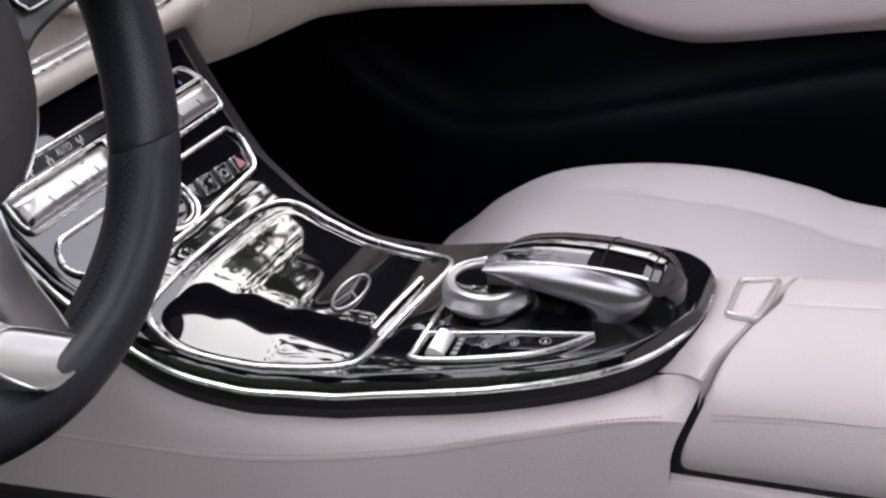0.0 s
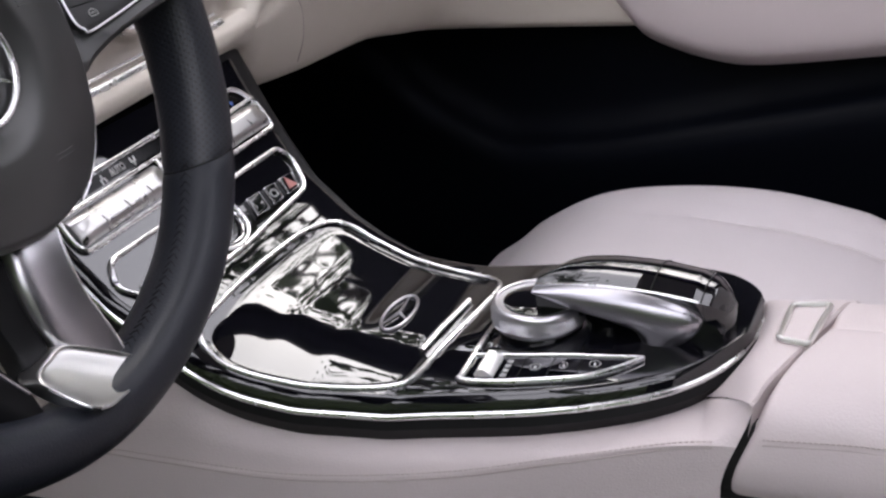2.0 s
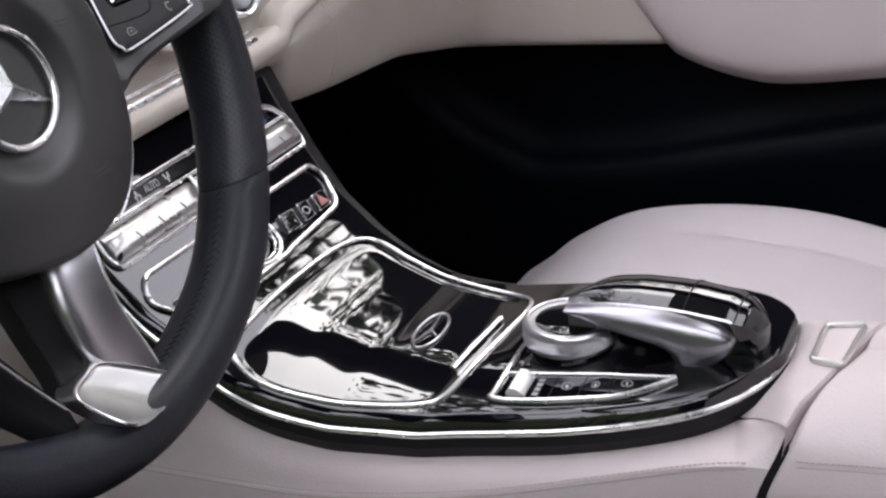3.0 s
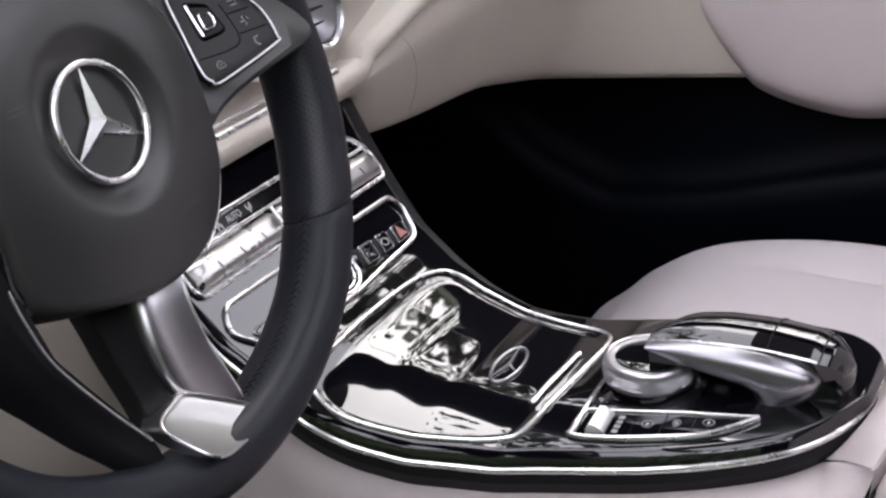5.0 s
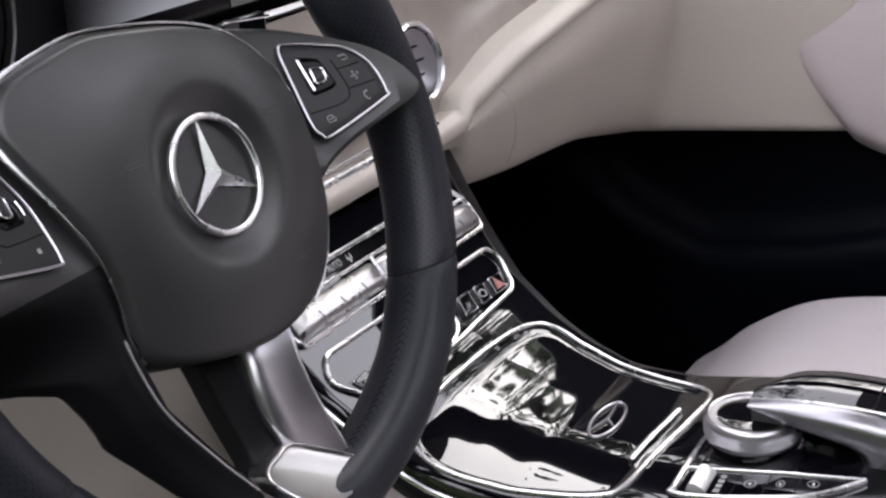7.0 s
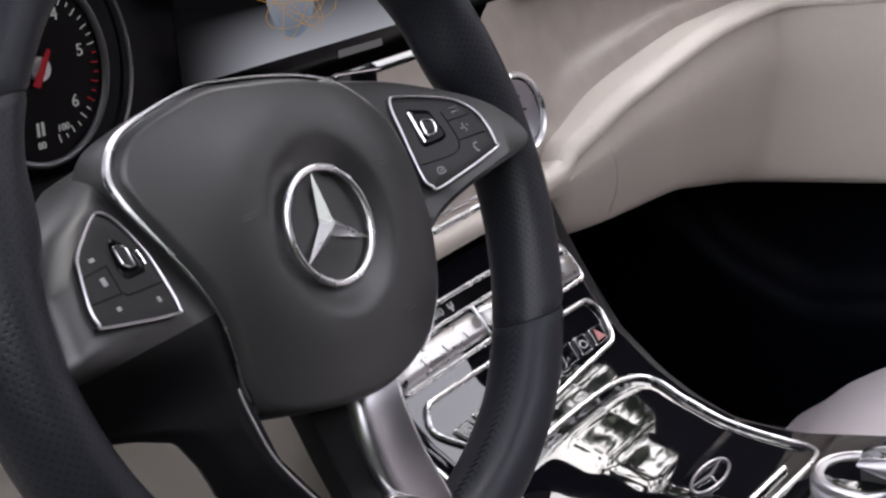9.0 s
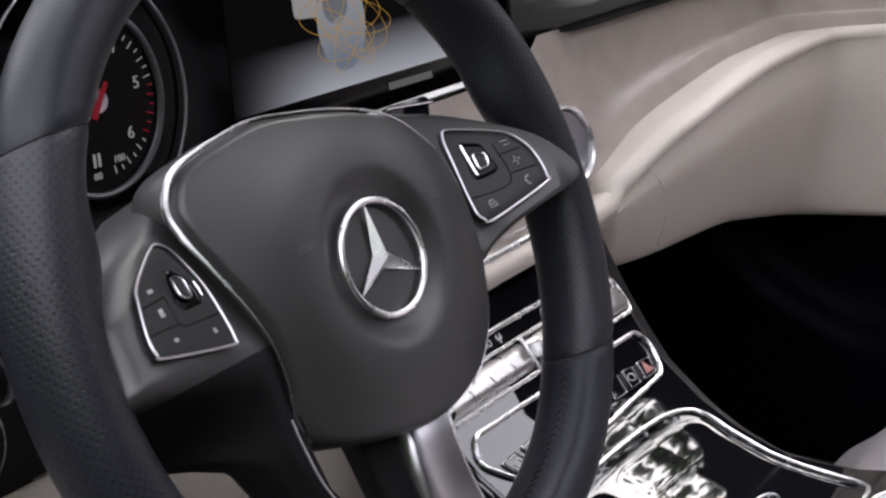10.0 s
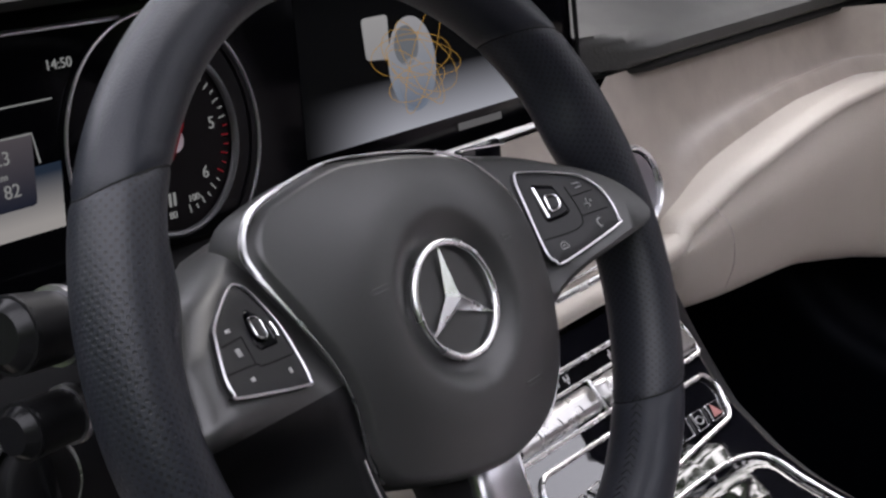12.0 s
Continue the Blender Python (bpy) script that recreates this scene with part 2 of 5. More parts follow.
gbm = bmesh.new()
bmesh.ops.create_grid(gbm, x_segments=24, y_segments=24, size=60)
for v in gbm.verts:
    v.co.z = -0.3 + 0.05 * noise.noise(v.co * 0.2)
ground = tagged(part("ground", gbm, material("dark_asphalt", (0.06, 0.06, 0.058), 0.9, grain=0.6, grain_scale=40, mottle=0.25, mottle_scale=1.5)), "dark asphalt ground round the parked car", "ground", kind="structure")

# ---- centre console ----
PY = [-0.60, -0.30, -0.17, -0.09, -0.06, 0.0, 0.04, 0.075, 0.10, 0.12, 0.15, 0.17, 0.20, 0.23]
PZ = [0.430, 0.430, 0.426, 0.418, 0.415, 0.418, 0.427, 0.440, 0.455, 0.472, 0.510, 0.540, 0.600, 0.66]
_ty = np.linspace(-0.6, 0.23, 840)
_tz = np.convolve(np.pad(np.interp(_ty, PY, PZ), 12, mode="edge"), np.hanning(27)[1:-1] / np.hanning(27).sum(), mode="valid")


def cz(y):
    """Height of the console's top along the car."""
    return float(np.interp(y, _ty, _tz))


def cn(y):
    """Upward normal of the console's top."""
    s = (cz(y + 0.003) - cz(y - 0.003)) / 0.006
    return Vector((0, -s, 1)).normalized()


def droop(x, y):
    """How far the console's top falls away towards the driver."""
    return 1.25 * max(0.0, -0.03 - x) ** 2 * (1 - ease(y, 0.05, 0.11))


def on(x, y, w=0.0):
    """A place w above the console's top."""
    return Vector((x, y, cz(y) - droop(x, y))) + cn(y) * w


LY = [-0.277, -0.2735, -0.2551, -0.2317, -0.1998, -0.1663, -0.1301, -0.0847, -0.0390, 0.0032, 0.0303, 0.0612, 0.10, 0.15, 0.178]
LX = [0.020, -0.0109, -0.0490, -0.0722, -0.0891, -0.1007, -0.1065, -0.1118, -0.1188, -0.1259, -0.1297, -0.1330, -0.141, -0.150, -0.150]
RY = [-0.277, -0.2755, -0.2705, -0.2590, -0.2420, -0.212, -0.15, -0.063, -0.015, 0.029, 0.068, 0.097, 0.122, 0.146, 0.178]
RX = [0.025, 0.0400, 0.0560, 0.0710, 0.0820, 0.0885, 0.088, 0.082, 0.084, 0.095, 0.108, 0.118, 0.122, 0.128, 0.134]
_lp = smooth_path([(x, y, 0) for x, y in zip(LX, LY)], 400)
_rp = smooth_path([(x, y, 0) for x, y in zip(RX, RY)], 400)
LYF, LXF = [p.y for p in _lp], [p.x for p in _lp]
RYF, RXF = [p.y for p in _rp], [p.x for p in _rp]
TRAY = [(-0.0724, 0.0814), (-0.0100, 0.0825), (0.0394, 0.0808), (0.0672, 0.0760), (0.0803, 0.0681), (0.0838, 0.0554), (0.0788, 0.0340), (0.0713, 0.0069), (0.0622, -0.0299), (0.0570, -0.0642), (0.0496, -0.0784), (0.0362, -0.0835), (0.0011, -0.0815), (-0.0655, -0.0746), (-0.0913, -0.0690), (-0.0993, -0.0601), (-0.1081, -0.0354), (-0.1162, 0.0064), (-0.1205, 0.0333), (-0.1215, 0.060), (-0.1100, 0.0780)]
TRAYC = [Vector((p.x, p.y)) for p in smooth_path([(x, y, 0) for x, y in TRAY], 120, True)]


def inside(poly, X, Y):
    """Signed distance to a closed polygon, positive inside, for arrays."""
    best = np.full(X.shape, 9.0)
    odd = np.zeros(X.shape, bool)
    n = len(poly)
    for i in range(n):
        ax, ay = poly[i]
        bx, by = poly[(i + 1) % n]
        dx, dy = bx - ax, by - ay
        t = np.clip(((X - ax) * dx + (Y - ay) * dy) / (dx * dx + dy * dy + 1e-12), 0, 1)
        best = np.minimum(best, np.hypot(X - ax - t * dx, Y - ay - t * dy))
        odd ^= ((ay > Y) != (by > Y)) & (X < (bx - ax) * (Y - ay) / (by - ay + 1e-12) + ax)
    return np.where(odd, best, -best)


def console_top():
    ys = np.concatenate([-0.277 + 0.03 * np.linspace(0, 1, 24) ** 1.8, np.linspace(-0.245, 0.178, 190)])
    s = 0.5 - 0.5 * np.cos(np.pi * np.linspace(0, 1, 140)) * (0.75 + 0.25 * np.cos(np.pi * np.linspace(0, 1, 140)) ** 2)
    L, R = np.interp(ys, LYF, LXF), np.interp(ys, RYF, RXF)
    X = L[:, None] + (R - L)[:, None] * s[None, :]
    Y = np.repeat(ys[:, None], len(s), 1)
    fade = np.clip((Y - 0.05) / 0.06, 0, 1)
    Z = np.interp(Y, _ty, _tz) - 1.25 * np.maximum(0, -0.03 - X) ** 2 * (1 - fade * fade * (3 - 2 * fade))
    e = np.minimum.reduce([X - L[:, None], R[:, None] - X, np.minimum(Y + 0.2775, 0.05)])
    Z = Z - 0.009 * np.clip(1 - e / 0.007, 0, 1) ** 2
    d = inside(TRAYC, X, Y)
    # the tray's cover sinks a little and falls away towards the passenger
    f = np.clip((d - 0.001) / 0.007, 0, 1)
    f = f * f * (3 - 2 * f)
    wave = 0.012 * (Y + 0.02) * np.clip((X + 0.06) / 0.08, 0, 1)
    Z = Z - f * 0.0014 - wave - np.where(d > 0, 0.0008, 0)
    bm = bmesh.new()
    vs = [[bm.verts.new((X[i, j], Y[i, j], Z[i, j])) for j in range(len(s))] for i in range(len(ys))]
    for i in range(len(ys) - 1):
        for j in range(len(s) - 1):
            bm.faces.new((vs[i][j], vs[i][j + 1], vs[i + 1][j + 1], vs[i + 1][j]))
    return bm


console = thing("centre_console", "piano-black centre console with chrome lines between cream leather flanks", "console")
part("top_panel", console_top(), GLOSS, console, "piano-black lacquer panel with a sunken tray")


def edge_line(off, dz, n=110):
    """The console's rim from the front left, round the tail, to the front right, moved out by off."""
    ring = [(lerp(y, LYF, LXF), y) for y in np.linspace(0.178, -0.262, n)] + [(x, y) for x, y in ((-0.024, -0.2690), (-0.0109, -0.2735), (0.022, -0.2775), (0.040, -0.2755), (0.0490, -0.2732), (0.056, -0.2705))] + [(lerp(y, RYF, RXF), y) for y in np.linspace(-0.2670, 0.178, n)]
    pts = smooth_path([(x, y, 0) for x, y in ring], 3 * n)
    for _ in range(2):
        pts = pts[:2] + [(pts[i - 2] + pts[i - 1] + pts[i] + pts[i + 1] + pts[i + 2]) / 5 for i in range(2, len(pts) - 2)] + pts[-2:]
    out = []
    for i, p in enumerate(pts):
        a, b = pts[max(0, i - 2)], pts[min(len(pts) - 1, i + 2)]
        d = (b - a).normalized()
        q = p + Vector((d.y, -d.x, 0)) * off
        out.append(Vector((q.x, q.y, cz(p.y) - droop(p.x, p.y) + dz)))
    return out


_edge = edge_line(0.0012, -0.0105)
_end = next(i for i, p in enumerate(_edge) if p.x > 0.07 and p.y > -0.262)
part("chrome_edge", tube(_edge[:_end], 0.0022, sides=8), POLISH, console, "thin polished chrome line round the panel")
a, b, c = edge_line(0.0005, -0.010), edge_line(0.0035, -0.019), edge_line(-0.003, -0.032)
part("black_skirt", loft([list(r) for r in zip(a, b, c)], closed=False), BLACK, console, "matt black skirt under the chrome line")
part("tray_rim", tube([on(p.x, p.y, 0.0006) for p in TRAYC], 0.0018, True, 8), POLISH, console, "polished chrome line round the tray")


FY = [-0.30, -0.25, -0.18, -0.10, 0.0, 0.10, 0.3]
FX = [-0.0925, -0.094, -0.102, -0.113, -0.126, -0.138, -0.15]
FZ = [0.408, 0.400, 0.382, 0.363, 0.351, 0.355, 0.36]
_fp = smooth_path([(x, y, z) for x, y, z in zip(FX, FY, FZ)], 200)
FYF, FXF, FZF = [p.y for p in _fp], [p.x for p in _fp], [p.z for p in _fp]


def lean(x, z):
    """How far the lid's front leans back with height and bows at the middle."""
    return -0.018 * ease(z, 0.375, 0.44) - 0.026 * ease(x, -0.10, 0.01) * ease(z, 0.39, 0.435)


FOLD0, FOLD1 = Vector((-0.056, -0.2565, 0.403)), Vector((-0.101, -0.2772, 0.434))


def flank():
    """The cream leather flank on the driver's side, from the skirt down to the floor."""
    rings = []
    for y in np.concatenate([np.linspace(-0.2772, -0.2565, 14), np.linspace(-0.254, 0.20, 74), np.linspace(0.22, 0.60, 10)]):
        lx, zs = lerp(y, FYF, FXF), lerp(y, FYF, FZF)
        ex = lerp(y, LYF, LXF)
        if y > -0.2565:
            x0, top = max(ex + 0.004, lx - 0.006) if y > -0.17 else ex + 0.003, min(cz(y) - droop(ex, y), 0.44) - 0.028
        else:
            f = (FOLD0.y - y) / (FOLD0.y - FOLD1.y)
            x0, top = FOLD0.x + (FOLD1.x - FOLD0.x) * f, FOLD0.z + (FOLD1.z - FOLD0.z) * (1 - (1 - f) ** 1.2)
        mx = min(x0 - 0.004, lx - 0.007)
        mz = top * 0.6 + zs * 0.4
        shelf = ease(-y, 0.17, 0.255)
        mx, mz = mx + (0.4 * x0 + 0.6 * lx - mx) * shelf * 0.5, mz + 0.004 * shelf
        pts = [(x0 + 0.010, top - 0.004), (x0, top), (mx, mz), (lx - 0.0125, zs + 0.004), (lx - 0.0140, zs), (lx - 0.016, zs - 0.02), (lx - 0.018, zs - 0.06), (lx - 0.018, 0.22), (lx - 0.010, 0.10)]
        fine = smooth_path([(x, 0, z) for x, z in pts], 44)
        end = ease(-y, 0.2565, 0.2772)
        ring = []
        for p in fine:
            g = max(0.0, min(1.0, (x0 - p.x) / max(0.004, x0 - lx)))
            ring.append((p.x, y + lean(p.x, p.z) * ease(-y, 0.20, 0.2772) * (g + (1 - g) * end), p.z))
        rings.append(ring)
    return loft(rings, closed=False)


side = part("flank", flank(), CREAM, console, "cream leather flank with a stitched seam")


def seam(out, up):
    """A line along the flank's seam."""
    return [(lerp(y, FYF, FXF) - out, y, lerp(y, FYF, FZF) + up) for y in np.linspace(-0.272, 0.15, 120)]


part("seam", tube(seam(0.0138, 0.0), 0.0007, sides=6), THREAD, console, "pressed seam in the leather")
sbm = bmesh.new()
line = seam(0.0130, 0.004)
for i in range(len(line) - 1):
    p, q = Vector(line[i]), Vector(line[i + 1])
    tube([p.lerp(q, 0.1), p.lerp(q, 0.8)], 0.00048, sides=5, bm=sbm)
part("stitching", sbm, THREAD, console, "taupe stitches along the seam")

kick = []
for y in np.linspace(-0.26, 0.58, 30):
    lx = lerp(y, FYF, FXF)
    kick.append([(lx - 0.012, y, 0.10), (lx - 0.023, y, 0.20), (lx - 0.0215, y, 0.309), (lx - 0.019, y, 0.312), (lx - 0.010, y, 0.312), (lx - 0.004, y, 0.10)])
part("kick_panel", loft(kick), CARPET, console, "black carpeted foot of the flank")

# passenger side of the console
rbm = loft([[(lerp(y, RYF, RXF) - 0.01, y, min(cz(y), 0.6) - 0.016), (lerp(y, RYF, RXF) + 0.012, y, min(cz(y), 0.6) - 0.012), (lerp(y, RYF, RXF) + 0.028, y, min(cz(y), 0.6) - 0.03), (lerp(y, RYF, RXF) + 0.03, y, 0.10)] for y in np.linspace(-0.27, 0.30, 50)], closed=False)
part("far_flank", rbm, BLACK, console, "matt black flank on the passenger side")

# ---- armrest ----
armrest = thing("armrest", "cream leather armrest box with a stitched lid and front latch", "armrest")
ARX = (-0.107, 0.058)


def lid_outline(y, z0, shrink=0.0):
    """Section of the lid across the car."""
    x0, x1 = ARX[0] + shrink, ARX[1] - shrink
    top = 0.446 - 0.02 * ease(y, -0.36, -0.292) * 0.2
    pts = [(x0 + 0.004, z0), (x0, z0 + 0.010), (x0 + 0.001, 0.400), (x0 + 0.010, 0.424), (x0 + 0.032, top - 0.006), (x0 + 0.06, top), (x0 + 0.098, top - 0.001), (x0 + 0.102, top - 0.0075), (x0 + 0.106, top - 0.004), (x0 + 0.14, top - 0.005), (x1 - 0.012, top - 0.012), (x1, 0.40), (x1, z0)]
    return [(p.x, y, p.z) for p in smooth_path([(x, 0, z) for x, z in pts], 60)]


def ring_at(y, s, z0=0.371):
    r = [Vector(p) for p in lid_outline(y, z0)]
    c = Vector((sum(ARX) / 2, y, 0.405))
    return [q + Vector((0, lean(q.x, q.z), 0)) for q in (c + (p - c) * s for p in r)]


rings = [ring_at(-0.2820, 0.95), ring_at(-0.2830, 0.975), ring_at(-0.2855, 0.993), ring_at(-0.2895, 1.0)] + [ring_at(y, 1.0) for y in np.linspace(-0.32, -0.72, 14)] + [ring_at(-0.73, 0.97)]
lid = part("lid", loft(rings), CREAM, armrest, "padded cream leather lid with a centre fold")
body = [[(ARX[0] + 0.004, y, 0.10), (ARX[0] - 0.004, y, 0.20), (ARX[0] - 0.004, y, 0.350), (ARX[0] - 0.001, y, 0.364), (ARX[0] + 0.012, y, 0.366), (ARX[1] - 0.01, y, 0.366), (ARX[1], y, 0.35), (ARX[1], y, 0.10)] for y in np.linspace(-0.272, -0.73, 14)]
part("body", loft(body), CREAM, armrest, "cream leather side of the box")
part("joint", box((ARX[0] + 0.006, -0.72, 0.360), (ARX[1] - 0.006, -0.2755, 0.376), 0.001), GAP, armrest, "dark gap under the lid")
gap = [[Vector((q.x, q.y, min(q.z, 0.418))) for q in ring_at(y, 0.972)] for y in (-0.274, -0.279, -0.286)]
part("front_gap", loft(gap), GAP, armrest, "dark gap before the lid")
pth = []
for y in np.linspace(-0.2895, -0.72, 115):
    r = lid_outline(y, 0.371)
    zt = lerp(-y, [0.27, 0.28, 0.333, 0.383, 0.72], [0.411, 0.412, 0.4165, 0.418, 0.419])
    i = next(n for n, p in enumerate(r) if p[2] >= zt)
    f = (zt - r[i - 1][2]) / (r[i][2] - r[i - 1][2])
    x = r[i - 1][0] + (r[i][0] - r[i - 1][0]) * f
    pth.append(Vector((x - 0.0006, y + lean(x, zt), zt)))
pth = smooth_path([p for p in pth[::6]], 140)
sbm = bmesh.new()
for i in range(len(pth) - 1):
    tube([pth[i].lerp(pth[i + 1], 0.1) + Vector((-0.0006, 0, 0)), pth[i].lerp(pth[i + 1], 0.8) + Vector((-0.0006, 0, 0))], 0.00048, sides=5, bm=sbm)
part("stitching", sbm, THREAD, lid, "taupe stitches along the lid")
part("seam", tube([p + Vector((-0.0004, 0, -0.004)) for p in pth], 0.0006, sides=6), THREAD, lid)
# collar between the lacquer panel and the lid
tail = [p for p in edge_line(-0.002, -0.027) if p.y < -0.235 and not (p.x < 0 and p.y > -0.2525)]
rows = []
m = len(tail)
for i, a in enumerate(tail):
    k = i / (m - 1)
    x = -0.101 + 0.157 * k
    b = Vector((x, -0.2925 - 0.27 * (x + 0.101), 0.434 + 0.0055 * ease(x, -0.101, -0.08) - 0.010 * ease(x, 0.030, 0.056)))
    row = [a + Vector((0, 0, -0.01))]
    for s in np.linspace(0, 1, 24):
        rise = 1 - (1 - s) ** (1.2 + 2.6 * math.sin(math.pi * min(1, k * 1.2)))
        p = a.lerp(b, s)
        row.append(Vector((p.x, p.y, a.z + (b.z - a.z) * rise)))
    row += [b + Vector((0, -0.0015, -0.002)), b + Vector((0, 0.004, -0.05))]
    rows.append(row)
part("collar", loft(rows, closed=False), CREAM, armrest, "cream leather collar before the lid")
# latch
LATCH = rounded([(0.0165, -0.2975), (0.0235, -0.3215), (-0.0345, -0.3150), (-0.0310, -0.2965)], [0.005, 0.006, 0.003, 0.003])
latch_z = lambda u, v, w: Vector((u, v, 0.4408 + w))
latch = part("latch", plate(LATCH, latch_z, 0.012, 0.0015), CREAM, armrest, "pale latch button in a satin frame")
part("latch_frame", tube([latch_z(p.x, p.y, 0.0008) for p in LATCH], 0.0022, True), PALE, latch, "satin silver frame")

# ---- dashboard ----
dash = thing("dashboard", "cream leather dashboard with a sweeping padded roll and pale wood band", "dashboard")
DX = [-0.78, -0.2, 0.13, 0.162, 0.20, 0.267, 0.42, 0.50, 0.61, 0.71]
ZB = [0.545, 0.545, 0.545, 0.522, 0.506, 0.497, 0.485, 0.470, 0.447, 0.440]
ZC = [0.575, 0.575, 0.580, 0.592, 0.605, 0.627, 0.647, 0.650, 0.650, 0.648]
_zb = smooth_path([(x, 0, z) for x, z in zip(DX, ZB)], 300)
_zc = smooth_path([(x, 0, z) for x, z in zip(DX, ZC)], 300)
ZB, ZC, DX = [p.z for p in _zb], [p.z for p in _zc], [p.x for p in _zb]


def wrap(x):
    """How far the dash end sweeps back along the door."""
    return 0.34 * ease(x, 0.585, 0.715) ** 1.6


def dash_section(x):
    zb, zc = lerp(x, DX, ZB), lerp(x, DX, ZC)
    k = ease(x, 0.12, 0.30)
    low = [(0.30, zb + 0.006), (0.245, zb - 0.006), (0.218, zb - 0.004), (0.199 - 0.008 * k, zb + 0.008), (0.182 - 0.014 * k, zb * 0.62 + zc * 0.38), (0.172 - 0.020 * k, zb * 0.32 + zc * 0.68), (0.1735 - 0.0205 * k, zc - 0.014), (0.171 - 0.022 * k, zc - 0.008), (0.173 - 0.022 * k, zc - 0.001), (0.181 - 0.017 * k, zc + 0.004), (0.188 - 0.012 * k, zc + 0.003), (0.200, zc + 0.001)]
    back = wrap(x)
    return [(y - back, z) for y, z in low]


def wood_section(x):
    zc = lerp(x, DX, ZC)
    low = 0.026 * (1 - ease(x, 0.125, 0.150))
    return [(y - wrap(x), z) for y, z in ((0.198, zc + 0.001), (0.206, zc + 0.018), (0.218, 0.66 - 0.3 * low + 0.3 * max(0, zc - 0.62)), (0.226, 0.700 - 0.8 * low), (0.230, 0.722 - low))]


xs = np.concatenate([np.linspace(-0.20, 0.10, 20), np.linspace(0.11, 0.71, 60)])
rows = [[(x, p.y, p.z) for p in smooth_path([(0, y, z) for y, z in dash_section(x)], 64)] for x in xs]
part("padded_roll", loft(rows, closed=False), DASHCREAM, dash, "cream leather padded roll sweeping to the door")
rows = [[(x, p.y, p.z) for p in smooth_path([(0, y, z) for y, z in wood_section(x)], 24)] for x in xs]
part("wood_band", loft(rows, closed=False), WOOD, dash, "pale open-pore wood band")
top = [(0.234, 0.722), (0.216, 0.728), (0.210, 0.734), (0.214, 0.741), (0.25, 0.757), (0.40, 0.785), (0.80, 0.80)]
rows = [[(x, p.y, p.z) for p in smooth_path([(0, y, z) for y, z in top], 30)] for x in (0.142, 0.160, 0.180, 0.205, 0.25, 0.4, 0.73)]
rows = [[(x, max(y, 0.212 + 0.040 * (1 - ease(x, 0.142, 0.205))), z) for x, y, z in row] for row in rows]
part("dash_top", loft(rows, closed=False), TAUPE, dash, "grey-brown leather dash top")
rows = [[(x, y, z) for y, z in ((0.278, 0.70), (0.278, 0.764), (0.40, 0.785), (0.80, 0.80))] for x in (-0.72, -0.3, 0.143)]
part("dash_rear", loft(rows, closed=False), TAUPE, dash, "grey-brown leather dash top behind the display")
part("shadow_gap", tube([(0.144, 0.256, 0.7225), (0.165, 0.246, 0.7225), (0.205, 0.224, 0.7225), (0.25, 0.222, 0.7225), (0.71, 0.222, 0.7225)], 0.005), GAP, dash, "black gap under the dash top")
for dz, r in ((0.0, 0.0036), (0.0068, 0.0012)):
    part("chrome_strip", tube(smooth_path([(x, 0.181 + dz * 0.8, lerp(x, DX, ZC) + 0.004 + dz) for x in np.linspace(-0.3, 0.128, 30)], 60), r), POLISH, dash, "polished chrome strip along the roll")

# ---- passenger door ----
door = thing("passenger_door", "passenger door with cream armrest over a dark lower panel", "car door")
rows = []
for y in np.linspace(0.62, -1.5, 70):
    ridge = lerp(y, [-1.5, -0.329, -0.166, 0.038, 0.163, 0.259, 0.331, 0.62], [0.44, 0.370, 0.332, 0.285, 0.273, 0.320, 0.383, 0.43])
    sec = smooth_path([(0.69, 0, 0.10), (0.686, 0, ridge - 0.11), (0.678, 0, ridge - 0.035), (0.681, 0, ridge - 0.012), (0.690, 0, ridge), (0.706, 0, ridge + 0.010), (0.718, 0, ridge + 0.03), (0.722, 0, ridge + 0.05)], 30)
    rows.append([(p.x, y, min(p.z, 0.444)) for p in sec] + [(0.722, y, 0.4445), (0.76, y, 0.445), (0.76, y, 0.10)])
part("lower_panel", loft(rows), DOORBLACK, door, "dark door panel with a map pocket ridge")
rows = [[(0.76, y, 0.442), (0.712, y, 0.442), (0.702, y, 0.452), (0.700, y, 0.50), (0.703, y, 0.555), (0.710, y, 0.562), (0.76, y, 0.562)] for y in np.linspace(0.62, -1.5, 12)]
part("middle_panel", loft(rows), DASHCREAM, door, "cream leather middle door panel")
rows = [[(0.76, y, 0.560), (0.706, y, 0.560), (0.704, y, 0.60), (0.708, y, 0.87), (0.716, y, 0.915), (0.735, y, 0.93), (0.76, y, 0.93)] for y in np.linspace(0.62, -1.5, 12)]
part("upper_panel", loft(rows), DOORBLACK, door, "dark upper door panel")
_bp = smooth_path([(0, y, z) for y, z in zip([-1.4, -0.8, -0.50, -0.327, -0.165, -0.10, -0.034, -0.008, 0.03, 0.07, 0.10], [0.44, 0.435, 0.427, 0.412, 0.392, 0.395, 0.415, 0.437, 0.485, 0.545, 0.60])], 300)
rings = []
for y in np.concatenate([np.linspace(0.10, -0.35, 60), np.linspace(-0.4, -1.4, 10)]):
    bot = lerp(y, [p.y for p in _bp], [p.z for p in _bp])
    hi = 0.64
    ring = [(0.715, bot + 0.004), (0.690, bot), (0.668, bot + 0.012), (0.655, bot + 0.035), (0.658, bot * 0.5 + hi * 0.5), (0.675, hi - 0.01), (0.70, hi), (0.72, hi)]
    rings.append([(p.x, y, p.z) for p in smooth_path([(x, 0, z) for x, z in ring], 30)])
part("door_armrest", loft(rings), CREAM, door, "padded cream leather armrest")

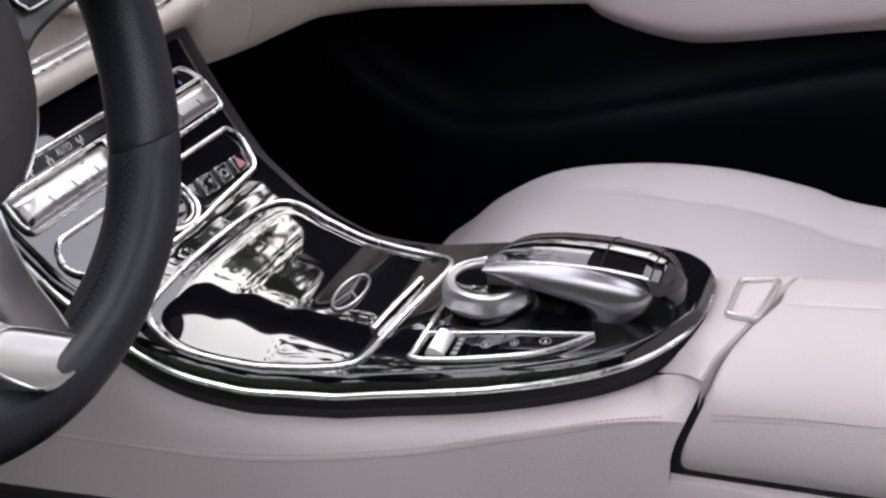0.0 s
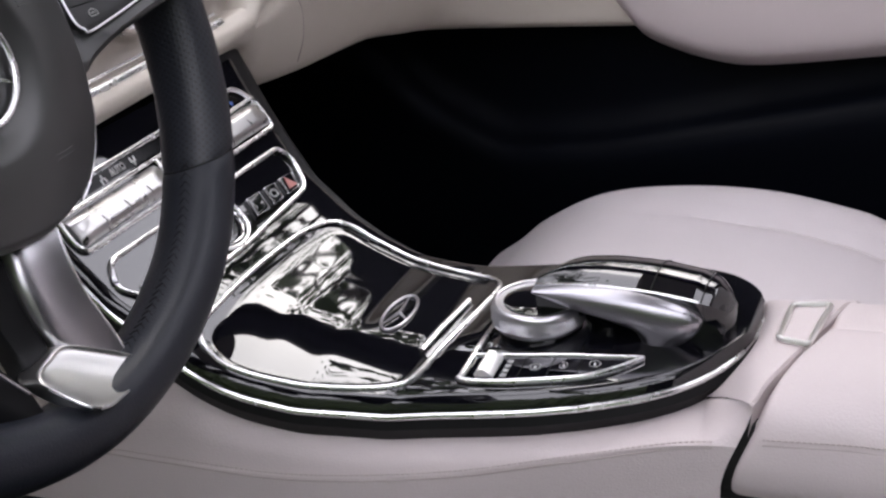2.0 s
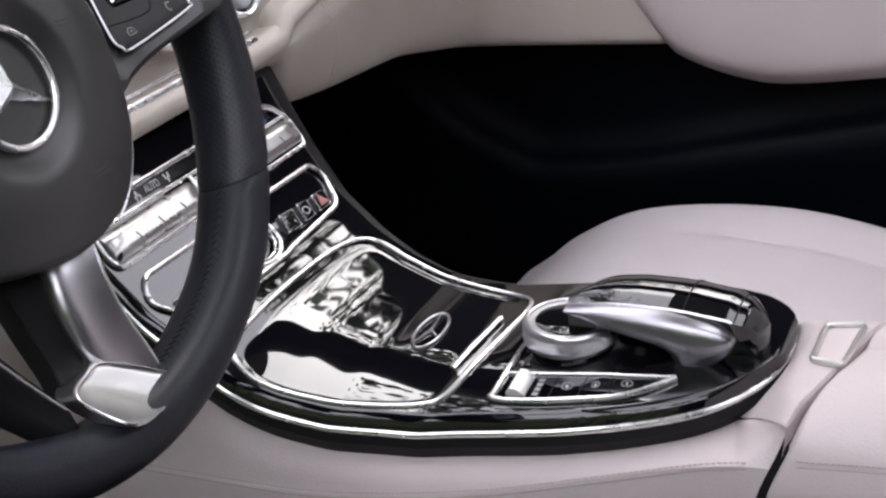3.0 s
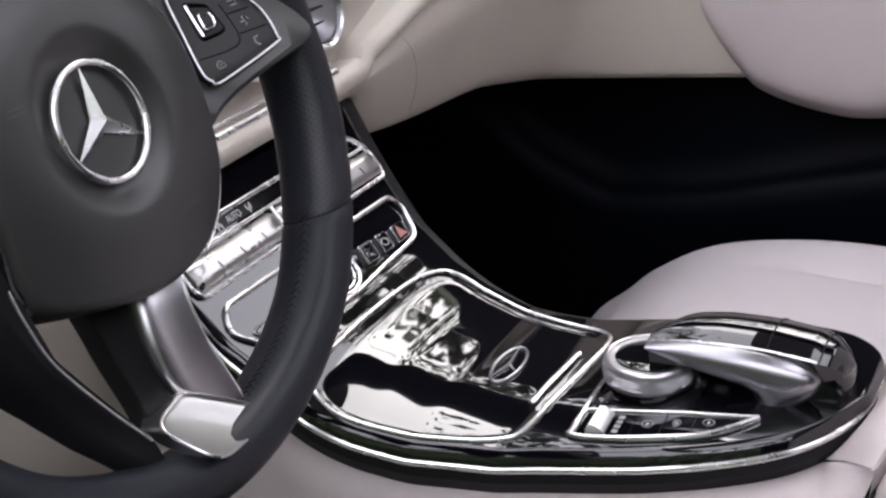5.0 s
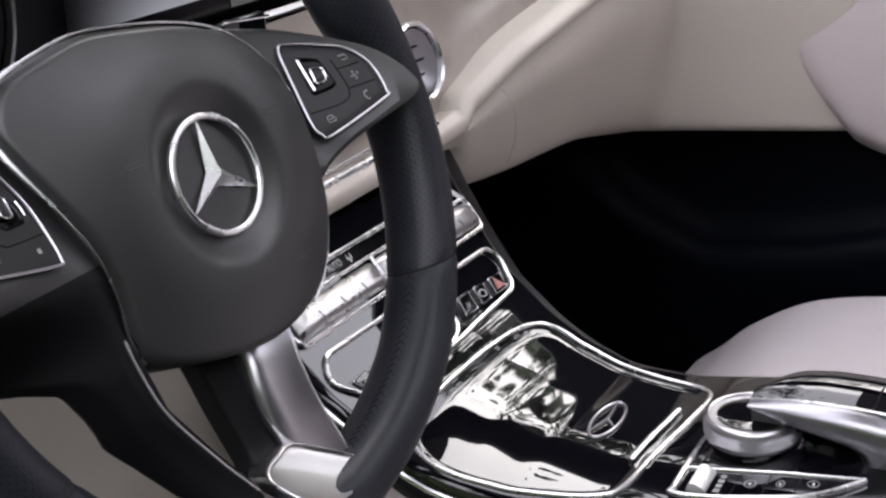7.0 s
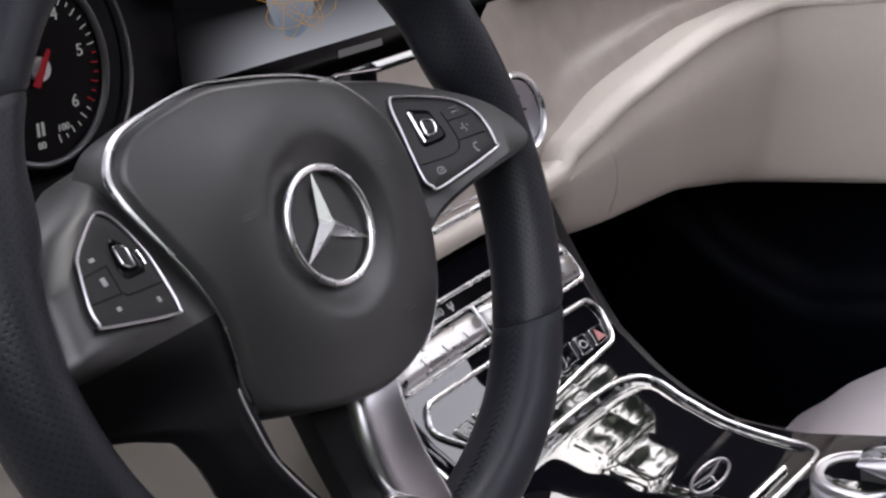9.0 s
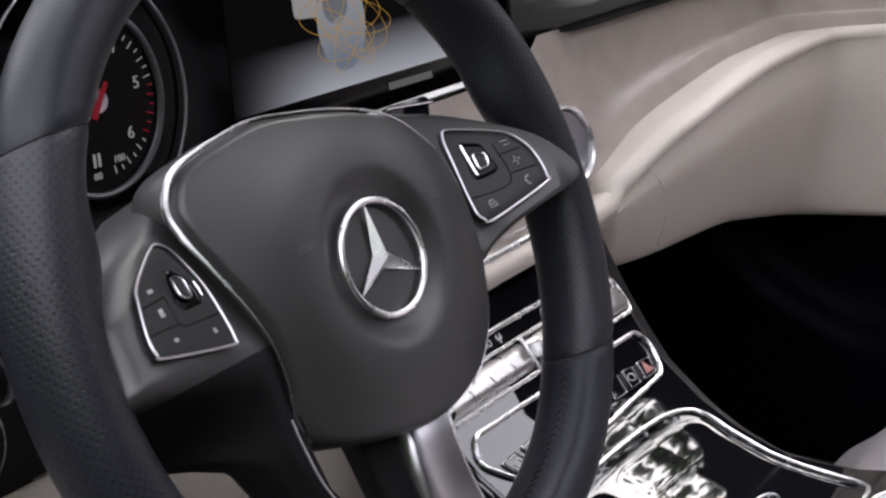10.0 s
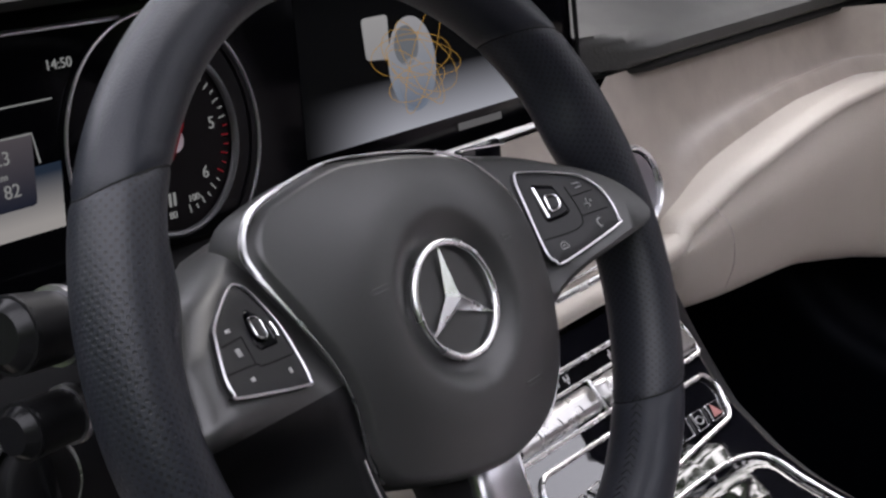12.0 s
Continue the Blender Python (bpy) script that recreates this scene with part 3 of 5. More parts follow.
# ---- passenger seat ----
seat = thing("passenger_seat", "pale leather passenger seat with a rounded cushion front", "car seat")
SY = [0.128, 0.116, 0.079, 0.044, -0.022, -0.114, -0.202, -0.286, -0.352, -0.60]
SZ = [0.160, 0.198, 0.229, 0.259, 0.294, 0.311, 0.313, 0.299, 0.283, 0.262]


def cushion():
    rows = []
    ctrl = smooth_path([(0, y, z) for y, z in zip(SY, SZ)], 50)
    for p in ctrl:
        row = []
        for u in np.linspace(0.118, 0.565, 50):
            e = min(u - 0.118, 0.565 - u)
            roll = 1 - (1 - min(1, e / 0.05)) ** 2.2
            bol = 0.012 * math.exp(-((u - 0.175) / 0.035) ** 2) + 0.012 * math.exp(-((u - 0.505) / 0.035) ** 2)
            dip = -0.006 * math.exp(-((u - 0.228) / 0.006) ** 2) - 0.006 * math.exp(-((u - 0.455) / 0.006) ** 2)
            wear = ease(-p.y, 0.03, 0.2)
            row.append((u, p.y, 0.12 + (p.z - 0.12 - 0.012 + (bol + dip) * wear + 0.012 * (1 - wear)) * (0.55 + 0.45 * roll)))
        rows.append([(0.118, p.y - 0.01, 0.10)] + row + [(0.565, p.y - 0.01, 0.10)])
    return loft(rows, closed=False)


part("cushion", cushion(), SEAT, seat, "pale perforated leather cushion with side bolsters")
rows = []
for i in range(20):
    f = i / 19
    y, z = -0.50 - 0.22 * f, 0.27 + 0.66 * f
    rows.append([(x, y + 0.05 * math.cos((x - 0.345) * 9) * -1 + 0.03, z) for x in np.linspace(0.13, 0.56, 24)] + [(x, y - 0.12, z) for x in np.linspace(0.56, 0.13, 24)])
for u in (0.226, 0.457):
    line = []
    for p in smooth_path([(0, y, z) for y, z in zip(SY, SZ)], 50)[8:]:
        line.append((u, p.y, p.z - 0.0165))
    part("seam", tube(line, 0.0012, sides=6), THREAD, seat)
part("backrest", loft(rows), SEAT, seat, "pale leather backrest")


# ---- steering wheel ----
RAKE = 17.2
WM = Matrix.Translation((-0.345, 0, 0.70)) @ pose(0, 0, 0, 90 - RAKE, 0, 0)
wheel = thing("steering_wheel", "black leather steering wheel with silver lower spoke and emblem", "steering wheel", WM)
RH = -0.0245
RR = 0.175
RIM_X, RIM_Z = 0.0165, 0.0208


def rim_at(a):
    """Centre line of the rim: round, a little flattened below, its near side a touch proud."""
    r = RR - 0.003 * max(0.0, -math.cos(a)) + 0.007 * max(0.0, math.sin(a)) * max(0.0, math.cos(a))
    if math.sin(a) < -0.72:
        r -= 0.004 * ease(-math.sin(a), 0.72, 1.0)
    return Vector((r * math.cos(a), r * math.sin(a), RH + 0.007 * max(0.0, -math.cos(a))))


def rim_point(a, q, grow=0.0):
    """A place on the rim's skin: a along the rim, q round its section (0 outside, 90 towards the driver, 180 inside)."""
    deg = (math.degrees(a) + 180) % 360 - 180
    thumb = 0.010 * math.exp(-((deg - 19) / 8.5) ** 2) + 0.008 * math.exp(-((abs(deg) - 163) / 8.0) ** 2) * (1 if deg > 0 else 0)
    rx = RIM_X + grow + thumb * max(0.0, -math.cos(q)) ** 1.5
    # the section is a rounded oval, fuller in front
    cq, sq = math.cos(q), math.sin(q)
    k = (abs(cq) ** 2.25 + abs(sq) ** 2.25) ** (-1 / 2.25)
    return rim_at(a) + Vector((math.cos(a), math.sin(a), 0)) * (rx * k * cq) + Vector((0, 0, (RIM_Z + grow) * k * sq))


# each joint runs askew: its angle outside and inside the rim
JOINTS = {"right_top": (33.5, 45.0), "right_low": (-29.5, -36.5), "left_top": (150.5, 143.0), "left_low": (207.0, 213.0)}


def joint_angle(key, q):
    a, b = JOINTS[key]
    return radians(a + (b - a) * (1 - math.cos(q)) / 2)


def rim_piece(name, j0, j1, wrap_round, mat, label, n=60):
    bm = bmesh.new()
    uvl = bm.loops.layers.uv.new("UVMap")
    sides = 32
    grid, angs = [], []
    for i in range(n + 1):
        row, ang = [], []
        for k in range(sides + 1):
            q = 2 * math.pi * k / sides
            a0, a1 = joint_angle(j0, q), joint_angle(j1, q) + wrap_round
            a = a0 + (a1 - a0) * i / n
            tuck = 0.0009 * (1 - ease(min(i, n - i), 0, 1.2))
            ang.append(a)
            row.append(bm.verts.new(rim_point(a, q, -tuck)))
        grid.append(row)
        angs.append(ang)
    for i in range(n):
        for k in range(sides):
            f = bm.faces.new((grid[i][k], grid[i + 1][k], grid[i + 1][k + 1], grid[i][k + 1]))
            for lp, (ii, kk) in zip(f.loops, ((i, k), (i + 1, k), (i + 1, k + 1), (i, k + 1))):
                lp[uvl].uv = (RR * angs[ii][kk], 0.0188 * 2 * math.pi * kk / sides)
    return part(name, bm, mat, wheel, label)


rim_piece("rim_top", "right_top", "left_top", 0.0, LEATHER, "smooth black leather upper rim", 90)
rim_piece("rim_grip", "right_low", "right_top", 0.0, PERF, "perforated black leather grip")
rim_piece("rim_grip", "left_top", "left_low", 0.0, PERF, "perforated black leather grip")
rim_piece("rim_bottom", "left_low", "right_low", 2 * math.pi, LEATHER, "smooth black leather lower rim", 90)
for key in JOINTS:
    part("rim_joint", tube([rim_point(joint_angle(key, q), q, -0.0012) for q in np.linspace(0, 2 * math.pi, 41)[:-1]], 0.0007, True, 6, up=(0.3, 0.4, 0.85)), GAP, wheel)


# ---- airbag cover ----
def pod(u, v, w=0.0):
    """The slanting face of a switch panel: inner top low, outer tip near the rim."""
    a = abs(u)
    return Vector((u, v, -0.0135 + 0.30 * (a - 0.10) - 0.34 * (v - 0.01) + w))


PAD = [(0.0068, 0.0716), (0.030, 0.0660), (0.0507, 0.0574), (0.0731, 0.0386), (0.0815, 0.0209), (0.083, 0.0), (0.080, -0.025), (0.073, -0.048), (0.060, -0.066), (0.043, -0.077), (0.020, -0.0825), (-0.0045, -0.082), (-0.035, -0.076), (-0.0630, -0.0655), (-0.0715, -0.0504), (-0.0721, -0.0294), (-0.0752, -0.0074), (-0.0849, 0.0215), (-0.0912, 0.0412), (-0.0918, 0.0538), (-0.083, 0.0660), (-0.0666, 0.0725), (-0.0396, 0.0775), (-0.018, 0.0755)]
PADO = [Vector((p.x, p.y)) for p in smooth_path([(u, v, 0) for u, v in PAD], 144, True)]


def dome(u, v, w=0.0):
    """The cover's face: wings that slope away from a broad flat disc, and a funnel for the emblem."""
    r = math.hypot(u, v * 0.97)
    wing = 0.40 * 0.006 * math.log1p(math.exp((r - 0.056) / 0.006))
    dish = -0.0060 * (1 - ease(r, 0.0275, 0.043))
    return Vector((u, v, -0.0012 - wing + dish + w))


def fan(outline, top, depth, steps=40, edge=0.006):
    """A padded cover: shrinking copies of the outline over a curved face, with a rolled edge."""
    rings = [[top(p.x, p.y, -depth) for p in outline]]
    for j in range(8):
        f = j / 7
        rings.append([top(p.x * (1 - 0.05 * f), p.y * (1 - 0.05 * f), -edge * (1 - f) ** 2) for p in outline])
    for j in range(1, steps):
        k = 0.95 * (1 - j / steps)
        rings.append([top(p.x * k, p.y * k, 0) for p in outline])
    bm = loft(rings, True, False)
    bm.verts.ensure_lookup_table()
    bm.faces.new(bm.verts[-len(outline):])
    return bm


cover = part("airbag_cover", fan(PADO, dome, 0.03), SOFT, wheel, "soft black airbag cover with a round raised middle")
TRIM = [PADO[k % 144] for k in range(80, 199)]
part("cover_trim", tube([dome(p.x * 1.014, p.y * 1.014, -0.0030) for p in TRIM], lambda f: 0.0007 + 0.0015 * math.exp(-((f - 0.28) / 0.10) ** 2), False, 8), POLISH, wheel, "chrome line round the cover, broad at the shoulder")

RS = 0.0272
part("emblem_base", lathe([(0.0, 0.0), (0.026, 0.0), (0.026, 0.003), (0.0, 0.003)], Matrix.Translation((0, 0, -0.0105)), 40), SOFT, wheel, "black disc behind the emblem")
emblem = part("emblem_ring", tube([(RS * math.cos(a), RS * math.sin(a), -0.0042) for a in np.linspace(0, 2 * math.pi, 73)[:-1]], 0.0019, True, 10), POLISH, wheel, "polished chrome ring")
sb = bmesh.new()
tip = sb.verts.new((0, 0, -0.0012))
base = sb.verts.new((0, 0, -0.0080))
rim_v = []
for k in range(6):
    a = radians(90 + 60 * k)
    r = RS - 0.0005 if k % 2 == 0 else 0.0050
    rim_v.append(sb.verts.new((r * math.cos(a), r * math.sin(a), -0.0044 if k % 2 == 0 else -0.0062)))
for k in range(6):
    sb.faces.new((tip, rim_v[k], rim_v[(k + 1) % 6]))
    sb.faces.new((base, rim_v[(k + 1) % 6], rim_v[k]))
part("emblem_star", sb, POLISH, wheel, "polished three-armed chrome emblem", smooth=False)

def smooth_line(pts, n=40):
    return [(p.x, p.y) for p in smooth_path([(u, v, 0) for u, v in pts], n)]


# ---- side spokes with switch panels ----
for sgn in (1, -1):
    body = [(0.060, 0.064), (0.095, 0.058), (0.122, 0.046), (0.150, 0.028), (0.163, 0.008), (0.160, -0.004), (0.136, -0.010), (0.112, -0.015), (0.092, -0.021), (0.078, -0.026), (0.068, -0.010), (0.060, 0.02)] if sgn > 0 else [(0.060, 0.064), (0.095, 0.060), (0.118, 0.050), (0.140, 0.040), (0.160, 0.020), (0.164, -0.010), (0.160, -0.034), (0.145, -0.046), (0.122, -0.058), (0.106, -0.075), (0.092, -0.100), (0.073, -0.130), (0.052, -0.160), (0.034, -0.158), (0.037, -0.138), (0.052, -0.115), (0.070, -0.084), (0.077, -0.062), (0.079, -0.033), (0.080, -0.010), (0.062, 0.0)]
    o = [Vector((sgn * p.x, p.y)) for p in smooth_path([(u, v, 0) for u, v in body], 120, True)]

    def arm_face(u, v, w):
        """The spoke's face: it follows the switch panel above and sinks to the rim's plane below."""
        p = pod(u, max(v, -0.02), w - 0.002)
        f = ease(-v, 0.004, 0.05)
        line_u = lerp(-v, [0.0, 0.033, 0.062, 0.085, 0.116, 0.139], [0.081, 0.0805, 0.0785, 0.0715, 0.0535, 0.0385])
        away = max(0.0, abs(u) - line_u - 0.003) * (1 - ease(-v, 0.09, 0.15))
        return Vector((u, v, p.z * (1 - f) + (-0.017 - 0.85 * away + w) * f))

    if sgn < 0:
        rows = []
        for v in np.concatenate([np.linspace(0.0625, 0.052, 8), np.linspace(0.048, -0.158, 70)]):
            u0 = lerp(-v, [-0.0625, 0.0, 0.03, 0.062, 0.084, 0.115, 0.138, 0.158], [0.052, 0.060, 0.066, 0.071, 0.068, 0.051, 0.037, 0.034])
            u1 = lerp(-v, [-0.0625, -0.058, -0.050, -0.040, -0.020, 0.010, 0.034, 0.045, 0.052, 0.060, 0.075, 0.090, 0.104, 0.126, 0.150, 0.158], [0.070, 0.098, 0.122, 0.142, 0.162, 0.166, 0.160, 0.138, 0.114, 0.100, 0.094, 0.090, 0.081, 0.069, 0.052, 0.046])
            row = [arm_face(-u0, v, -0.02)]
            for f in np.linspace(0, 1, 30) ** 0.8:
                e = (1 - f) * (u1 - u0)
                roll = 0.015 * (1 - min(1.0, e / 0.024)) ** 2 * (1 - ease(-v, -0.01, 0.03)) + 0.006 * (1 - min(1.0, e / 0.010)) ** 2 + 0.010 * (1 - ease(0.0625 - v, 0.0, 0.018))
                row.append(arm_face(-(u0 + (u1 - u0) * f), v, -roll))
            rows.append(row + [arm_face(-u1 + 0.002, v, -0.024 + 0.012 * ease(-v, 0.0, 0.03))])
        # The spoke's lower part gets a darker material that stands in for shade.
        low = [r for r in rows if r[1].y <= -0.012]
        part("spoke_shade", loft(low), BLACK, wheel, "lower part of the side spoke, coloured darker for its shade")
        bm = loft([r for r in rows if r[1].y > -0.016])
    else:
        bm = bmesh.new()
        lo = [bm.verts.new(arm_face(p.x, p.y, -0.022)) for p in o]
        hi = [bm.verts.new(arm_face(p.x, p.y, -0.004)) for p in o]
        turn = 1 if sum(o[i - 1].cross(o[i]) for i in range(len(o))) > 0 else -1
        nrm = [Vector((o[(i + 1) % len(o)].y - o[i - 1].y, -(o[(i + 1) % len(o)].x - o[i - 1].x))).normalized() * turn for i in range(len(o))]
        rings2 = [lo, hi]
        for inset, w in ((0.0012, -0.0012), (0.004, 0.0)):
            rings2.append([bm.verts.new(arm_face(p.x - n.x * inset, p.y - n.y * inset, w)) for p, n in zip(o, nrm)])
        for A2, B2 in zip(rings2, rings2[1:]):
            for i in range(len(o)):
                k = (i + 1) % len(o)
                bm.faces.new((A2[i], A2[k], B2[k], B2[i]))
        cap = bm.faces.new(rings2[-1])
        bmesh.ops.triangulate(bm, faces=[cap])
    spoke = part("side_spoke", bm, SOFT, wheel, "soft black side spoke")
    if sgn < 0:
        part("spoke_line", tube([arm_face(-u, v, 0.0008) for u, v in smooth_line([(0.0765, -0.048), (0.0755, -0.062), (0.0705, -0.085), (0.0535, -0.116), (0.0385, -0.139)])], 0.0009, sides=6), CHROME, wheel, "thin chrome line along the spoke")
    if sgn > 0:
        corners = [(0.0961, 0.0424), (0.1032, 0.0434), (0.1282, 0.0337), (0.1369, 0.0247), (0.1393, 0.0150), (0.1375, 0.0034), (0.1336, 0.0001), (0.0937, -0.0069), (0.0885, -0.0049), (0.0869, 0.0014), (0.0916, 0.0251)]
        recess = [(0.1019, 0.0366), (0.1138, 0.0324), (0.1151, 0.0159), (0.1103, 0.0142), (0.0983, 0.0141), (0.0973, 0.0179)]
        ring4, bracket = [(0.1036, 0.0284), (0.1106, 0.0266), (0.1091, 0.0202), (0.1019, 0.0190)], [(0.1013, 0.0343), (0.1005, 0.026), (0.0997, 0.0170)]
        joints = [[(0.0903, 0.0069), (0.1060, 0.0058), (0.1150, 0.0068), (0.1185, 0.0105), (0.1198, 0.0167), (0.1199, 0.0289)], [(0.1197, 0.0115), (0.1360, 0.0108)], [(0.1200, 0.0229), (0.1340, 0.0224)]]
    else:
        corners = [(0.1058, 0.0418), (0.1001, 0.0363), (0.0947, 0.0206), (0.0945, 0.0059), (0.0962, -0.0047), (0.1012, -0.0065), (0.1414, 0.0012), (0.1443, 0.0036), (0.1435, 0.0107), (0.1370, 0.0239), (0.1332, 0.0291), (0.1235, 0.0352), (0.1117, 0.0412)]
        recess = [(0.1086, 0.0319), (0.1003, 0.0235), (0.1005, 0.0130), (0.1150, 0.0134), (0.1167, 0.0178), (0.1129, 0.0297)]
        ring4, bracket = [(0.1130, 0.0280), (0.1062, 0.0262), (0.1072, 0.0170), (0.1138, 0.0190)], [(0.1003, 0.0227), (0.1000, 0.019), (0.1003, 0.0161)]
        joints = [[(0.1375, 0.0211), (0.1209, 0.0217)], [(0.1420, 0.0107), (0.1221, 0.0098), (0.1184, 0.0081), (0.0955, 0.0069)], [(0.1209, 0.0217), (0.1215, 0.0150), (0.1221, 0.0098)]]
    frame_o = [Vector((sgn * p.x, p.y)) for p in smooth_path([(u, v, 0) for u, v in corners], 66, True)]
    panel = part("switch_panel", plate(frame_o, lambda u, v, w: pod(u, v, w + 0.0006), 0.004, 0.0008), KEYPLATE, wheel, "black switch panel with grey symbols")
    part("panel_frame", tube([pod(p.x, p.y, 0.0012) for p in frame_o], 0.00065, True, 8, up=(0.3, 0, 1)), SILVER, panel, "satin chrome frame")
    for pts in joints:
        fine = smooth_path([(sgn * u, v, 0) for u, v in pts], 14)
        part("key_joint", tube([pod(p.x, p.y, 0.0004) for p in fine], 0.00055, sides=6), GAP, panel, "dark gap between keys")
    pad_o = [Vector((sgn * p.x, p.y)) for p in rounded(recess, 0.0025)]
    touch = part("touch_key", plate(pad_o, lambda u, v, w: pod(u, v, w + 0.0012), 0.003, 0.0012), SCREENGLASS, panel, "glossy black well round the touch key")
    ring_o = [Vector((sgn * p.x, p.y)) for p in rounded(ring4, 0.0024)]
    part("key_button", plate(ring_o, lambda u, v, w: pod(u, v, w + 0.0030), 0.002, 0.0010), KEYPLATE, touch, "small square touch button")
    part("key_ring", tube([pod(p.x, p.y, 0.0028) for p in ring_o], 0.00055, True, 6), CHROME, touch, "chrome ring")
    part("key_bracket", tube([pod(sgn * u, v, 0.0018) for u, v in bracket], 0.0007, sides=6), CHROME, touch, "bright edge of the well")

    def sign(name, pts, closed=False, r=0.00032):
        part(name, tube([pod(sgn * u, v, 0.0009) for u, v in pts], r, closed, 5), DIM, panel)

    arc = lambda cx, cy, r, a0, a1, n=9: [(cx + r * math.cos(radians(a0 + (a1 - a0) * k / (n - 1))), cy + r * math.sin(radians(a0 + (a1 - a0) * k / (n - 1)))) for k in range(n)]
    if sgn > 0:
        sign("back_symbol", [(0.1246, 0.0290), (0.1290, 0.0287), (0.1292, 0.0262), (0.1252, 0.0264)])
        sign("voice_symbol", [(0.1268, 0.0196), (0.1262, 0.0176), (0.1272, 0.0150), (0.1258, 0.0146)])
        sign("voice_symbol", [(0.1284, 0.0182), (0.1292, 0.0168)])
        sign("voice_symbol", [(0.1240, 0.0168), (0.1256, 0.0166)])
        sign("phone_symbol", [(0.1274, 0.0072), (0.1252, 0.0070), (0.1244, 0.0050), (0.1250, 0.0030), (0.1262, 0.0028)], False, 0.00045)
        sign("home_symbol", arc(0.0988, 0.0004, 0.0022, 0, 180) + [(0.0966, -0.0008), (0.1010, -0.0008)], True)
        sign("home_symbol", arc(0.0988, 0.0002, 0.0008, 0, 180))
    else:
        for u, v, du, dv in ((0.1267, 0.0259, 0.0034, 0.0016), (0.1276, 0.0166, 0.0030, 0.0034), (0.1288, 0.0051, 0.0026, 0.0016), (0.1041, 0.0015, 0.0022, 0.0022)):
            part("key_symbol", plate([Vector((-u - du / 2, v - dv / 2)), Vector((-u + du / 2, v - dv / 2)), Vector((-u + du / 2, v + dv / 2)), Vector((-u - du / 2, v + dv / 2))], lambda a, b, w: pod(a, b, w + 0.0009), 0.0004, 0.0001), DIM, panel)

# ---- lower spoke ----
LEFT = smooth_path([(-0.002, -0.064, -0.036), (-0.0047, -0.0835, -0.026), (-0.0085, -0.1013, -0.0235), (-0.0078, -0.1197, -0.0235), (-0.0040, -0.1310, -0.0243), (-0.0010, -0.1345, -0.0250)], 40)
RIGHT = smooth_path([(0.028, -0.064, -0.034), (0.0253, -0.0819, -0.0230), (0.0222, -0.1000, -0.0205), (0.0230, -0.1200, -0.0200), (0.0285, -0.1420, -0.0203), (0.0325, -0.1600, -0.0205)], 40)
rings = []
for p, q in zip(LEFT, RIGHT):
    d = q - p
    rings.append([p + d * f + Vector((0, 0, w)) for f, w in ((0.10, -0.012), (0.0, -0.0045), (0.02, -0.0018), (0.06, -0.0002), (0.12, 0.0006), (0.3, 0.0), (0.5, -0.0004), (0.75, 0.0), (0.95, 0.0008), (0.99, 0.0), (1.0, -0.0015), (0.98, -0.012))])
spoke = part("lower_spoke", loft(rings), SILVER, wheel, "matt silver lower spoke with a bevelled edge")
FOOT = smooth_path([(-0.0026, -0.1325, 0), (0.0157, -0.1452, 0), (0.0318, -0.1595, 0), (0.0314, -0.1640, 0), (0.0254, -0.1658, 0), (0.0132, -0.1654, 0), (-0.0013, -0.1638, 0), (-0.0119, -0.1623, 0), (-0.0219, -0.1588, 0), (-0.0271, -0.1528, 0), (-0.0310, -0.1427, 0), (-0.0310, -0.1375, 0), (-0.0260, -0.1345, 0), (-0.0150, -0.1330, 0)], 84, True)
FOOT = [Vector((p.x, p.y)) for p in FOOT]
MID = Vector((-0.002, -0.150))


def foot_at(u, v, w=0.0):
    """The spoke's foot: it rises from the fold to the rim's face, slightly hollow."""
    along = (u + 0.0027) * 0.79 - (v + 0.1332) * 0.614
    d = max(0.0, -(u + 0.0027) * 0.614 - (v + 0.1332) * 0.79)
    return Vector((u, v, -0.0224 + 0.24 * along + 0.74 * d - 0.0042 * math.sin(math.pi * min(1.0, d / 0.033)) + w))


rings = [[foot_at(p.x, p.y, -0.012) for p in FOOT]]
for k, w in ((1.0, -0.0012), (0.985, 0.0002), (0.955, 0.0006), (0.92, 0.0), (0.85, -0.0004), (0.7, -0.0004), (0.5, -0.0004), (0.3, -0.0004), (0.1, -0.0004)):
    rings.append([foot_at(MID.x + (p.x - MID.x) * k, MID.y + (p.y - MID.y) * k, w) for p in FOOT])
part("spoke_foot", loft(rings), PALE, wheel, "bright brushed foot of the lower spoke")
part("spoke_edge", tube([q + Vector((0.0004, 0, -0.0004)) for q in RIGHT[6:]] + [foot_at(p.x, p.y, 0.0002) for p in FOOT[13:62]], 0.0008, sides=6), POLISH, wheel, "thin bright edge along the spoke and its foot")
WL = smooth_path([(-0.026, -0.062, -0.040), (-0.0253, -0.0818, -0.036), (-0.0229, -0.1057, -0.035), (-0.0219, -0.1302, -0.031), (-0.0290, -0.1400, -0.022)], 24)
WR = smooth_path([(0.002, -0.062, -0.040), (-0.0020, -0.0835, -0.031), (-0.0055, -0.1050, -0.0285), (-0.0050, -0.1250, -0.0280), (-0.0080, -0.1350, -0.0260)], 24)
rings = []
for p, q in zip(WL, WR):
    d = q - p
    rings.append([p + d * f + Vector((0, 0, w)) for f, w in ((0.06, -0.014), (0.0, -0.003), (0.06, -0.0006), (0.2, 0.0), (0.8, 0.0), (1.0, -0.001), (1.0, -0.014))])
part("spoke_web", loft(rings), BLACK, wheel, "matt black web beside the silver spoke")
lace = bmesh.new()
